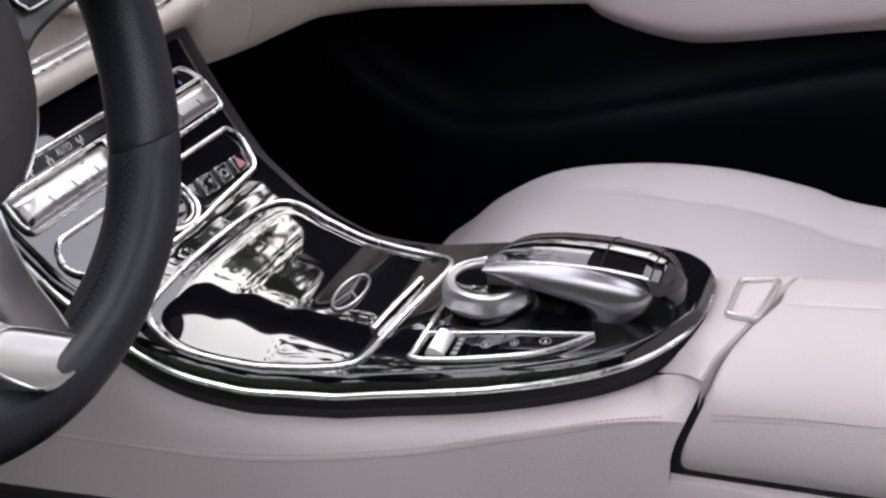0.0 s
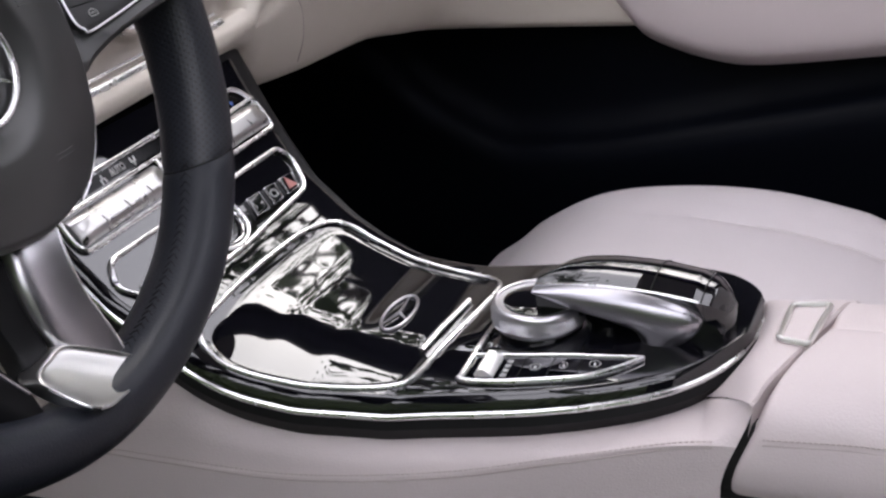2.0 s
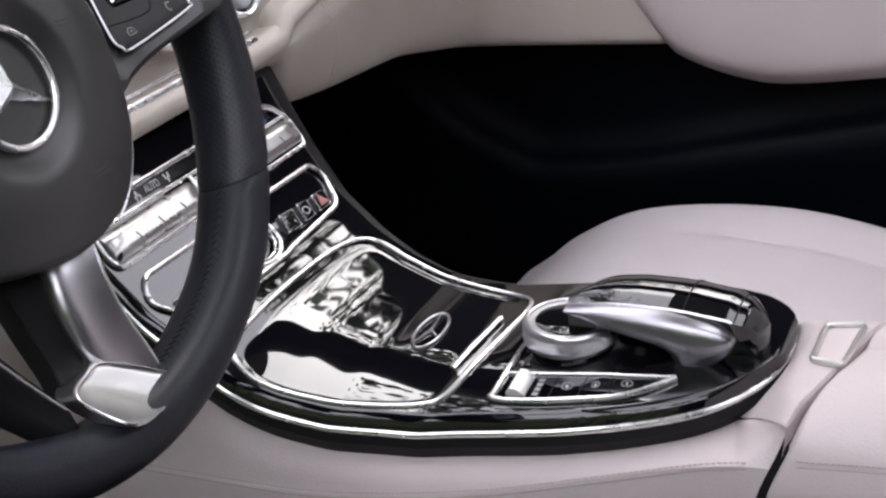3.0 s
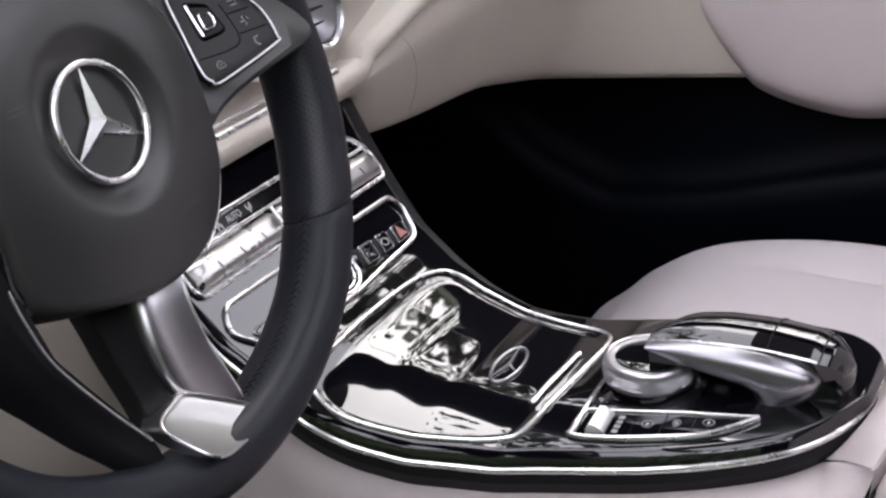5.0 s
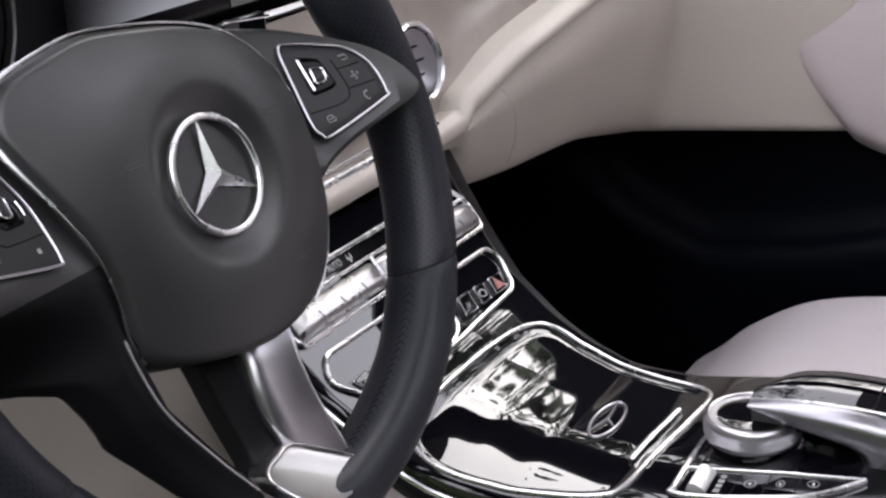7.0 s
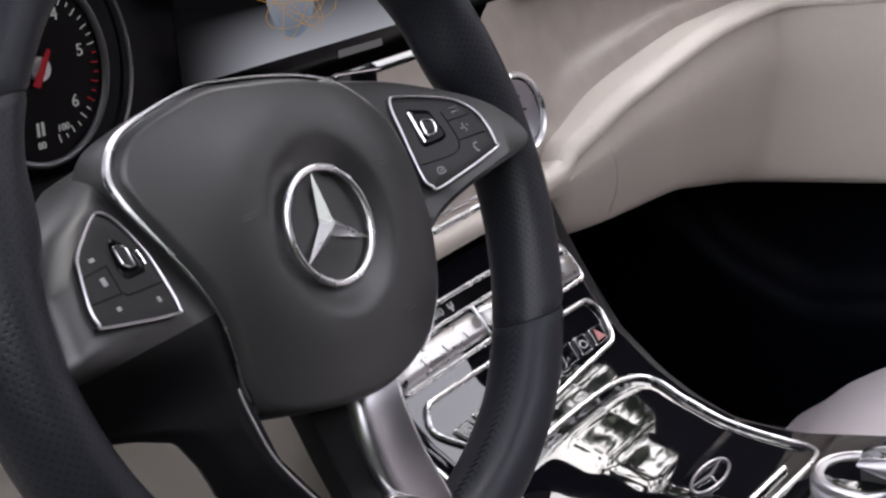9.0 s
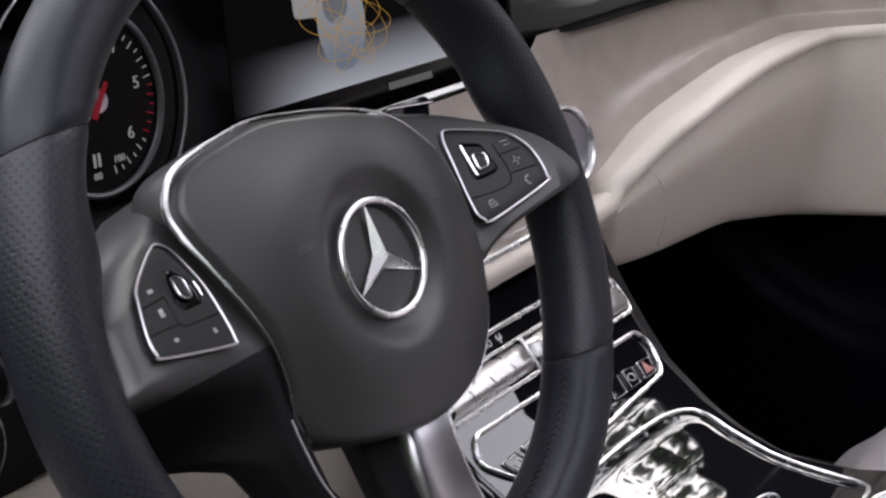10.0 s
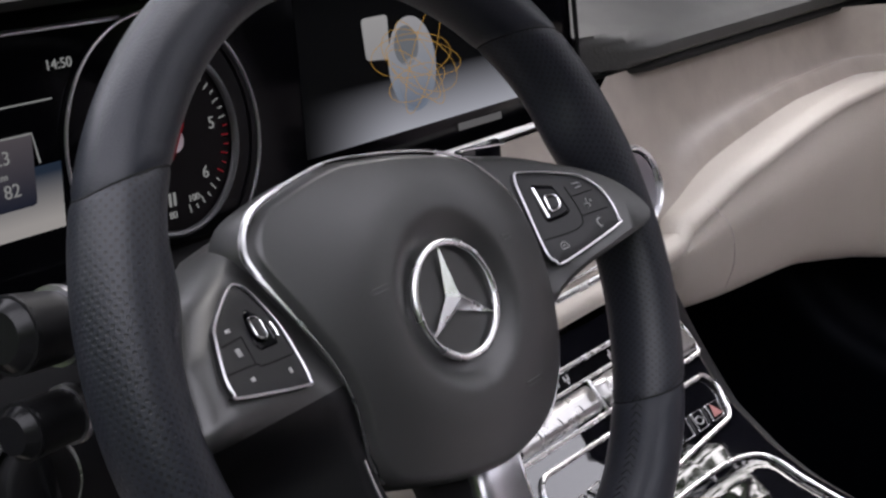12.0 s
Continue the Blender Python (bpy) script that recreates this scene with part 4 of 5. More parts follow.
for k in range(26):
    for row in (0, 1):
        a = radians(-36 - k * 1.75)
        tan = Vector((-math.sin(a), math.cos(a), 0))
        q0, q1 = (radians(158), radians(166)) if row else (radians(167), radians(175))
        p = [rim_point(a, q, 0.0002) + tan * (0.0016 * (f if row else -f)) for q, f in ((q0, -1), (q1, 1))]
        tube(p, 0.00032, sides=5, bm=lace)
part("lacing", lace, GAP, wheel, "black cross stitches along the inner rim")
for u, v, du in ((0.047, 0.018, 0.009), (-0.047, 0.018, 0.010), (0.033, -0.052, 0.014)):
    for dv in (-0.0011, 0.0011):
        part("embossing", tube([dome(u - du / 2, v + dv, 0.0001), dome(u, v + dv, 0.0001), dome(u + du / 2, v + dv, 0.0001)], 0.00035, sides=5), SOFT, cover, "faint embossed bar")
part("column_cowl", lathe([(0.0, -0.035), (0.045, -0.036), (0.052, -0.045), (0.050, -0.09), (0.048, -0.22), (0.0, -0.22)], Matrix(), 40), BLACK, wheel, "black steering column cowl")


# ---- controls on the console ----
def lettering(name, text, size, place, parent, mat, turn=0.0, thin=0.0003):
    """Raised lettering on the console's surface; place(u, v) maps the plane of the letters."""
    cu = bpy.data.curves.new(name, "FONT")
    cu.body, cu.size, cu.align_x, cu.align_y, cu.extrude = text, size, "CENTER", "CENTER", thin
    tmp = bpy.data.objects.new(name, cu)
    me = bpy.data.meshes.new_from_object(tmp)
    bpy.data.objects.remove(tmp)
    for v in me.vertices:
        v.co = place(v.co.x, v.co.y, v.co.z)
    me.materials.clear()
    me.materials.append(mat)
    ob = new(name, me)
    ob.parent = parent
    return ob


def bar2(u, v, du, dv):
    return [Vector((u - du / 2, v - dv / 2)), Vector((u + du / 2, v - dv / 2)), Vector((u + du / 2, v + dv / 2)), Vector((u - du / 2, v + dv / 2))]


climate = thing("climate_panel", "glossy black climate panel with a brushed metal switch bar", "control panel")
frame_pts = [Vector(p) for p in rounded([(-0.136, 0.1665), (0.108, 0.1665), (0.121, 0.1570), (0.121, 0.1415), (-0.137, 0.1415)], [0.004, 0.008, 0.004, 0.006, 0.009], 6)]
part("frame", tube([on(p.x, p.y, 0.0015) for p in frame_pts], 0.0020, True, 8), POLISH, climate, "polished chrome frame")
part("middle_line", tube([on(x, 0.1585, 0.0015) for x in np.linspace(-0.137, 0.121, 30)], 0.0015, sides=8), POLISH, climate, "polished chrome line over the bar")
for x0, x1 in ((-0.133, -0.026), (-0.020, 0.118)):
    rows = []
    for x in [x0, x0 + 0.0012] + list(np.linspace(x0 + 0.004, x1 - 0.004, 10)) + [x1 - 0.0012, x1]:
        e = min(x - x0, x1 - x)
        k = 0.55 + 0.45 * ease(e, 0, 0.003)
        prof = [(0.1435, 0.0), (0.1438, 0.004), (0.1455, 0.0075), (0.1480, 0.0085), (0.1505, 0.0072), (0.1525, 0.0078), (0.1545, 0.0066), (0.1562, 0.0030), (0.1568, 0.0)]
        rows.append([on(x, y, w * k) for y, w in prof])
    part("switch_bar", loft(rows), BAR, climate, "brushed metal toggle bar")
for x in (-0.106, -0.079, -0.052, 0.006, 0.033, 0.060, 0.090):
    part("switch_joint", tube([on(x, 0.1437, 0.0045), on(x, 0.148, 0.0088), on(x, 0.1562, 0.0036)], 0.0004, sides=5), GAP, climate)
part("bar_divider", tube([on(-0.023, 0.1418, 0.003), on(-0.023, 0.150, 0.004), on(-0.023, 0.158, 0.003)], 0.0018, sides=8), POLISH, climate)
# Low-gloss plate added so the symbol strip does not mirror bright sky.
strip = [Vector(p) for p in rounded([(-0.134, 0.1603), (0.112, 0.1603), (0.106, 0.1652), (-0.132, 0.1652)], 0.0015)]
part("symbol_strip", plate(strip, lambda a, b, w: on(a, b, w + 0.0005), 0.001, 0.0003), SCREENGLASS, climate, "black symbol strip, a low-gloss plate added to keep reflections dark")
lettering("auto_lettering", "AUTO", 0.0062, lambda u, v, w: on(-0.059 + u, 0.1627 + v * 0.72, 0.0008 + w), climate, ICON)
for u, kind in ((-0.099, 0), (-0.077, 1), (-0.040, 2), (0.020, 1), (0.050, 0), (0.095, 3)):
    if kind == 3:
        part("symbol", plate([Vector((u + 0.0018 * math.cos(a), 0.161 + 0.0012 * math.sin(a))) for a in np.linspace(0, 6.283, 13)[:-1]], lambda a, b, w: on(a, b, w + 0.0008), 0.0004, 0.0001), material("symbol_blue", (0.05, 0.10, 0.3), 0.5), climate)
        continue
    for k in range(3):
        part("symbol", plate(bar2(u + (k - 1) * 0.0022, 0.1622 + (0.0009 if k % 2 == kind % 2 else -0.0006), 0.0014, 0.0024), lambda a, b, w: on(a, b, w + 0.0009), 0.0004, 0.0001), ICON, climate)

media = thing("switch_frame", "chrome-framed row of glossy switches with a round clock", "control panel")
lobe = [Vector(p) for p in rounded([(-0.122, 0.1335), (0.106, 0.1315), (0.113, 0.1220), (0.098, 0.1035), (0.030, 0.1005), (0.0, 0.0985), (-0.060, 0.0985), (-0.112, 0.1030), (-0.134, 0.1230)], [0.012, 0.008, 0.008, 0.010, 0.006, 0.006, 0.006, 0.010, 0.010], 6)]
part("frame", tube([on(p.x, p.y, 0.0012) for p in lobe], 0.0020, True, 8), POLISH, media, "polished chrome frame")
ck = (-0.012, 0.1165)
clock = part("clock_face", plate([Vector((ck[0] + 0.020 * math.cos(a), ck[1] + 0.0125 * math.sin(a))) for a in np.linspace(0, 6.283, 41)[:-1]], lambda a, b, w: on(a, b, w + 0.002), 0.003, 0.0006), GLOSS, media, "black clock face")
part("clock_ring", tube([on(ck[0] + 0.026 * math.cos(a), ck[1] + 0.0165 * math.sin(a), 0.0025) for a in np.linspace(0, 6.283, 49)[:-1]], 0.0018, True, 8), POLISH, clock, "polished chrome ring")
part("clock_bezel", tube([on(ck[0] + 0.021 * math.cos(a), ck[1] + 0.0132 * math.sin(a), 0.0022) for a in np.linspace(0, 6.283, 49)[:-1]], 0.0008, True, 8), CHROME, clock)
for a, l in ((2.2, 0.010), (0.6, 0.014)):
    part("clock_hand", tube([on(*ck, 0.0028), on(ck[0] + l * math.cos(a), ck[1] + 0.62 * l * math.sin(a), 0.0028)], 0.0005, sides=5), CHROME, clock)
SWITCHES = ((0.022, 0.046), (0.0475, 0.068), (0.0695, 0.094))
for sgn in (1, -1):
    for n, (u0, u1) in enumerate(SWITCHES):
        def sh(u, v):
            return (sgn * u - (0.018 if sgn < 0 else 0), v)
        q = [Vector(sh(u0 + 0.004, 0.1075 - 0.0004 * n)), Vector(sh(u1 - 0.002, 0.1070)), Vector(sh(u1 + 0.004, 0.1185 - 0.001 * n)), Vector(sh(u0 + 0.010, 0.1195 - 0.001 * n))]
        key = part("key", plate([Vector(p) for p in rounded(q, 0.0012, 3)], lambda a, b, w: on(a, b, w + 0.0016), 0.003, 0.0006), GLOSS, media, "glossy black key")
        part("key_edge", tube([on(p.x, p.y, 0.0014) for p in rounded(q, 0.0012, 3)], 0.0004, True, 6), CHROME, key)
        c = sum(q, Vector((0, 0))) / 4
        if n == 2 and sgn > 0:
            tri = [Vector((c.x - 0.0062, c.y - 0.0034)), Vector((c.x + 0.0062, c.y - 0.0034)), Vector((c.x, c.y + 0.0046))]
            part("warning_triangle", plate(tri, lambda a, b, w: on(a, b, w + 0.0021), 0.0006, 0.0002), RED, key, "red warning triangle")
        elif n == 1 or sgn < 0:
            part("symbol", tube([on(c.x + 0.0042 * math.cos(a), c.y + 0.0024 * math.sin(a), 0.0018) for a in np.linspace(0, 6.283, 17)[:-1]], 0.0005, True, 5), ICON, key)

# tray cover details
part("pull_strip", tube([(-0.057, -0.0620, cz(-0.062) - 0.001), (-0.030, -0.0640, cz(-0.064) + 0.0005), (0.018, -0.0675, cz(-0.067) + 0.0005)], 0.0024, sides=10, flat=0.7), POLISH, console, "polished chrome pull strip")
def on_badge(a, r):
    """A place on the badge: a round it, r from its middle (0) to its ring (1)."""
    x, y = -0.0118 + r * (0.0265 * math.cos(a) + 0.003 * math.sin(a)), -0.0255 + r * 0.0096 * math.sin(a)
    return Vector((x, y, cz(y) - droop(x, y) - 0.0012))


badge = part("badge_ring", tube([on_badge(a, 1) for a in np.linspace(0, 2 * math.pi, 41)[:-1]], 0.0012, True, 8), SATIN, console, "dull metal oval ring badge")
for a in (0.35, 2.6, 4.5):
    part("badge_arm", tube([on_badge(a, 0.0), on_badge(a, 0.5), on_badge(a, 0.97)], lambda f: 0.0014 - 0.0008 * f, sides=6), SATIN, badge)

# rotary controller with its key panel
panel = thing("controller_panel", "chrome-edged key panel round the rotary controller", "control panel")
CTL = smooth_path([(-0.0900, -0.1025, 0), (-0.0920, -0.115, 0), (-0.0897, -0.1441, 0), (-0.0825, -0.1797, 0), (-0.0691, -0.2018, 0), (-0.0537, -0.2161, 0)], 40)
DIV = smooth_path([(-0.0619, -0.1025, 0), (-0.0608, -0.1339, 0), (-0.0572, -0.1795, 0), (-0.0524, -0.2157, 0)], 40)
ring = [Vector((p.x, p.y)) for p in CTL] + [Vector((p.x, p.y)) for p in reversed(DIV)]
rows = []
for p, q in zip(CTL, DIV):
    rows.append([on(p.x + (q.x - p.x) * f, p.y + (q.y - p.y) * f, 0.0008) for f in np.linspace(0, 1, 6)])
part("key_strip", loft(rows, closed=False), GLOSS, panel, "black strip of keys")
out = [on(p.x, p.y, 0.0016) for p in CTL]
front = [on(x, -0.1025 - 0.001 * abs(math.sin(x * 20)), 0.0016) for x in np.linspace(0.030, -0.086, 24)]
part("frame", tube(front + out, 0.0021, sides=8), POLISH, panel, "polished chrome edge")
part("inner_line", tube([on(p.x, p.y, 0.0014) for p in DIV], 0.0012, sides=8), POLISH, panel, "thin chrome line")
base_o = [Vector(p) for p in rounded([(-0.061, -0.1045), (0.030, -0.1045), (0.034, -0.200), (-0.056, -0.200)], 0.006)]
part("base_plate", plate(base_o, lambda a, b, w: on(a, b, w + 0.0007), 0.003, 0.0006), GLOSS, panel, "black base plate")
for y in (-0.1125, -0.141, -0.160, -0.1785):
    k = lerp(y, [-0.182, -0.15, -0.104], [-0.082, -0.089, -0.0905])
    part("key_joint", tube([on(k + 0.001, y, 0.0009), on(-0.0605, y, 0.0009)], 0.0004, sides=5), GAP, panel)
part("note_symbol", tube([on(-0.047, -0.107, 0.001), on(-0.047, -0.1105, 0.001), on(-0.051, -0.1105, 0.001)], 0.0005, sides=5), ICON, panel)
for (u, v, kind) in ((-0.0783, -0.1045, 0), (-0.0754, -0.1312, 1), (-0.0730, -0.1499, 2), (-0.0699, -0.1682, 3), (-0.0651, -0.1875, 2)):
    if kind == 0:
        for d in (-0.003, 0.003):
            part("symbol", plate(bar2(u + d, v, 0.0018, 0.0014), lambda a, b, w: on(a, b, w + 0.0012), 0.0004, 0.0001), ICON, panel)
    elif kind == 1:
        for d in (-0.0075, -0.0025, 0.0025, 0.0075):
            part("symbol", plate(bar2(u + d, v, 0.0034, 0.0040), lambda a, b, w: on(a, b, w + 0.0012), 0.0004, 0.0001), DIM, panel)
    else:
        part("symbol", tube([on(u + 0.0034 * math.cos(a), v + (0.0036 if kind == 2 else 0.0024) * math.sin(a), 0.0012) for a in np.linspace(0, 6.283, 17)[:-1]], 0.0004, True, 5), DIM, panel)
        part("symbol", plate(bar2(u, v, 0.0024, 0.0014), lambda a, b, w: on(a, b, w + 0.0012), 0.0004, 0.0001), ICON, panel)
rows = [[on(x, y, w) for y, w in ((-0.1120, 0.0), (-0.1125, 0.003), (-0.1155, 0.0065), (-0.1195, 0.0060), (-0.1245, 0.0020), (-0.1255, 0.0))] for x in (-0.0860, -0.0850, -0.075, -0.0650, -0.0640)]
part("rocker", loft(rows), ALU, panel, "brushed metal rocker switch")

knob = thing("rotary_controller", "knurled silver rotary controller with a black top", "control knob", pose(-0.0185, -0.134, cz(-0.134) + 0.0008))
part("foot", lathe([(0.0, 0.0), (0.0275, 0.0), (0.0275, 0.004), (0.0, 0.004)], Matrix(), 40), GLOSS, knob, "black foot ring")
part("grip", lathe([(0.0, 0.004), (0.0305, 0.004), (0.0316, 0.0055), (0.0319, 0.0075), (0.0319, 0.0165), (0.0315, 0.0186), (0.0304, 0.0203), (0.0290, 0.0208), (0.0278, 0.0204), (0.0272, 0.0192), (0.0, 0.0185)], Matrix(), 64), SILVER, knob, "satin silver grip")
kb = bmesh.new()
for i in range(110):
    for h in range(7):
        a = 2 * math.pi * (i + 0.5 * (h % 2)) / 110
        c = Vector((0.0320 * math.cos(a), 0.0320 * math.sin(a), 0.0082 + 0.0012 * h))
        t = Vector((-math.sin(a), math.cos(a), 0)) * 0.0006
        z = Vector((0, 0, 0.0005))
        o = Vector((math.cos(a), math.sin(a), 0)) * 0.0004
        top = kb.verts.new(c + o)
        cs = [kb.verts.new(c + d) for d in (-t, -z, t, z)]
        for k in range(4):
            kb.faces.new((top, cs[k], cs[(k + 1) % 4]))
part("knurling", kb, SILVER, knob, "fine knurled band", smooth=False)
part("cap", lathe([(0.0, 0.0198), (0.010, 0.0197), (0.020, 0.0194), (0.0258, 0.0189), (0.0274, 0.0180), (0.0274, 0.0160), (0.0, 0.0160)], Matrix(), 48), GLOSS, knob, "glossy black cap")

selector = thing("touch_controller", "arched palm rest with glossy black touchpad and silver side", "touchpad")
BT = smooth_path([(-0.1365, 0.4585, 0), (-0.165, 0.4630, 0), (-0.203, 0.4638, 0), (-0.233, 0.4588, 0), (-0.2475, 0.4490, 0), (-0.2445, 0.4370, 0), (-0.229, 0.4245, 0), (-0.206, 0.4115, 0)], 60)
BB = smooth_path([(-0.1360, 0.4555, 0), (-0.164, 0.4465, 0), (-0.187, 0.4410, 0), (-0.199, 0.4380, 0), (-0.206, 0.4335, 0), (-0.2085, 0.4270, 0), (-0.205, 0.4195, 0), (-0.197, 0.4120, 0)], 60)
rings = []
for i, (p, q) in enumerate(zip(BT, BB)):
    f = i / 59
    fat = 0.004 + 0.010 * math.sin(math.pi * min(1, 0.12 + f))
    sec = []
    for k in range(14):
        a = math.pi * k / 13
        m = (1 - math.cos(a)) / 2
        y, z = p.x + (q.x - p.x) * m, p.y + (q.y - p.y) * m
        sec.append((-0.029 - fat * max(0.0, math.sin(a)) ** 0.8, y, z))
    rings.append(sec + [(-0.020, q.x, q.y), (-0.020, p.x, p.y)])
part("side_arch", loft(rings), SATIN, selector, "satin silver arch")
TY = [-0.1365, -0.142, -0.150, -0.165, -0.182, -0.205, -0.219, -0.242, -0.254, -0.261, -0.2655]
TZL = [0.4590, 0.4600, 0.4612, 0.4630, 0.4636, 0.4638, 0.4630, 0.4603, 0.4560, 0.4500, 0.4420]
TZR = [0.4440, 0.4480, 0.4520, 0.4560, 0.4585, 0.4585, 0.4578, 0.4545, 0.4500, 0.4440, 0.4370]


def pad_at(y, s):
    """The touchpad's top: s runs from the arch (0) to the far edge (1)."""
    zl, zr = lerp(y, TY[::-1], TZL[::-1]), lerp(y, TY[::-1], TZR[::-1])
    w = 0.058 * (1 - 0.55 * (1 - ease(-y, 0.1365, 0.165)) ** 2) 
    e = math.sqrt(max(0.02, 1 - max(0.0, (-y - 0.240) / 0.0257) ** 2))
    return Vector((-0.030 + w * (0.42 + (s - 0.42) * e), y, zl + (zr - zl) * s + 0.0095 * math.sin(math.pi * s) - 0.010 * max(0, s - 0.8) ** 2 * 25 * 0.4))


rows = []
for y in np.concatenate([np.linspace(-0.1365, -0.150, 8), np.linspace(-0.155, -0.25, 26), np.linspace(-0.252, -0.2655, 10)]):
    top = [pad_at(y, s) for s in np.linspace(0, 1, 24)]
    low = [Vector((top[-1].x - 0.003, y, top[-1].z - 0.014)), Vector((top[0].x + 0.004, y, min(top[0].z - 0.006, top[-1].z - 0.014)))]
    rows.append(top + low)
part("touchpad", loft(rows), GLOSS, selector, "glossy black touchpad")
for y in (-0.2145, -0.2470):
    part("pad_joint", tube([pad_at(y - 0.003 * s, s) + Vector((0, 0, 0.0001)) for s in np.linspace(0.02, 0.98, 20)], 0.0006, sides=6), GAP, selector)
part("pad_edge", tube([pad_at(y, 0.0) + Vector((-0.0005, 0, 0.0006)) for y in np.linspace(-0.1368, -0.246, 30)], 0.0009, sides=6), POLISH, selector, "thin chrome edge")
rows = [[(-0.026, y, 0.420), (-0.027, y, lerp(y, [-0.262, -0.24, -0.205], [0.440, 0.448, 0.440])), (0.024, y, lerp(y, [-0.262, -0.24, -0.205], [0.434, 0.444, 0.436])), (0.026, y, 0.420)] for y in np.linspace(-0.206, -0.261, 8)]
part("stand", loft(rows), GLOSS, selector, "glossy black stand")
part("fin", tube(smooth_path([on(-0.0955, -0.167, 0.0), on(-0.0935, -0.192, 0.0006), on(-0.083, -0.218, 0.0006), on(-0.068, -0.240, 0.0)], 30), 0.0009, sides=6), GLOSS, console, "raised fold in the lacquer")


# ---- instruments and display ----
YD = 0.252
display = thing("display_panel", "wide black glass panel with instrument dials and a lit screen", "display")
part("glass", box((-0.58, YD, 0.694), (0.141, YD + 0.02, 0.845), 0.004), SCREENGLASS, display, "black glass panel")


def flat(name, pts, mat, parent, y=YD - 0.0008, label=""):
    bm = bmesh.new()
    f = [bm.verts.new((x, y, z)) for x, z in pts]
    b = [bm.verts.new((x, y + 0.0006, z)) for x, z in pts]
    bm.faces.new(f)
    bm.faces.new(b[::-1])
    for i in range(len(f)):
        k = (i + 1) % len(f)
        bm.faces.new((f[i], b[i], b[k], f[k]))
    return part(name, bm, mat, parent, label, smooth=False)


def gradient(name, c0, c1, strength, lo, hi, axis=2):
    """A lit picture that fades along an axis, as the screen shows it."""
    m = glowing(name, c1, strength)
    nt = m.node_tree
    tc = nt.nodes.new("ShaderNodeTexCoord")
    sep = nt.nodes.new("ShaderNodeSeparateXYZ")
    nt.links.new(tc.outputs["Object"], sep.inputs[0])
    mr = nt.nodes.new("ShaderNodeMapRange")
    mr.inputs["From Min"].default_value, mr.inputs["From Max"].default_value = lo, hi
    nt.links.new(sep.outputs[axis], mr.inputs["Value"])
    mix = nt.nodes.new("ShaderNodeMixRGB")
    mix.inputs[1].default_value, mix.inputs[2].default_value = (*c0, 1), (*c1, 1)
    nt.links.new(mr.outputs[0], mix.inputs[0])
    nt.links.new(mix.outputs[0], nt.nodes["Principled BSDF"].inputs["Emission Color"])
    return m


def screen_glow():
    """The screen's picture: a pale floor that fades upward and towards the driver."""
    m = gradient("screen_glow", (0.85, 0.86, 0.98), (0.0006, 0.0008, 0.0014), LIT, 0.722, 0.762)
    nt = m.node_tree
    mix = nt.nodes["Principled BSDF"].inputs["Emission Color"].links[0].from_node
    sep = next(n for n in nt.nodes if n.bl_idname == "ShaderNodeSeparateXYZ")
    side = nt.nodes.new("ShaderNodeMapRange")
    side.inputs["From Min"].default_value, side.inputs["From Max"].default_value = -0.190, -0.080
    side.interpolation_type = "SMOOTHSTEP"
    nt.links.new(sep.outputs[0], side.inputs["Value"])
    dim = nt.nodes.new("ShaderNodeMixRGB")
    dim.inputs[1].default_value = (0.0006, 0.0008, 0.0014, 1)
    nt.links.new(side.outputs[0], dim.inputs[0])
    nt.links.new(mix.outputs[0], dim.inputs[2])
    nt.links.new(dim.outputs[0], nt.nodes["Principled BSDF"].inputs["Emission Color"])
    return m


LIT = 0.12
screen = flat("screen", [(-0.186, 0.722), (0.066, 0.722), (0.064, 0.828), (-0.180, 0.828)], screen_glow(), display, label="lit screen with a pale floor")
ell = lambda cx, cz_, rx, rz, n=32, t=0.0: [(cx + rx * math.cos(a) * math.cos(t) - rz * math.sin(a) * math.sin(t), cz_ + rx * math.cos(a) * math.sin(t) + rz * math.sin(a) * math.cos(t)) for a in np.linspace(0, 2 * math.pi, n + 1)[:-1]]
flat("tile", [(p.x, p.y) for p in rounded([(-0.119, 0.806), (-0.092, 0.806), (-0.094, 0.775), (-0.118, 0.777)], 0.004)], gradient("tile_glow", (0.62, 0.60, 0.62), (0.75, 0.73, 0.74), LIT, 0.775, 0.806), screen, YD - 0.0020, "pale rounded tile")
flat("dial_picture", ell(-0.070, 0.768, 0.026, 0.034), gradient("dial_glow", (0.35, 0.42, 0.55), (0.72, 0.70, 0.74), LIT, 0.738, 0.80), screen, YD - 0.0020, "pale oval watch picture")
flat("dial_picture", ell(-0.076, 0.782, 0.013, 0.014), glowing("dial_dark", (0.30, 0.32, 0.36), LIT), screen, YD - 0.0030)
flat("dial_picture", ell(-0.071, 0.755, 0.017, 0.018), gradient("dial_mid", (0.30, 0.36, 0.48), (0.60, 0.60, 0.66), LIT, 0.738, 0.772), screen, YD - 0.0030)
GOLD = glowing("gold_lines", (0.85, 0.48, 0.10), LIT * 1.1)
rnd = random.Random(4)
for k in range(7):
    t = rnd.uniform(-1.2, 1.2)
    e = ell(-0.070 + rnd.uniform(-0.004, 0.012), 0.762 + rnd.uniform(-0.012, 0.014), rnd.uniform(0.030, 0.046), rnd.uniform(0.010, 0.020), 40, t)
    part("gold_line", tube([(x, YD - 0.0042, z) for x, z in e], 0.00022, True, 5, up=(0, 1, 0)), GOLD, screen)
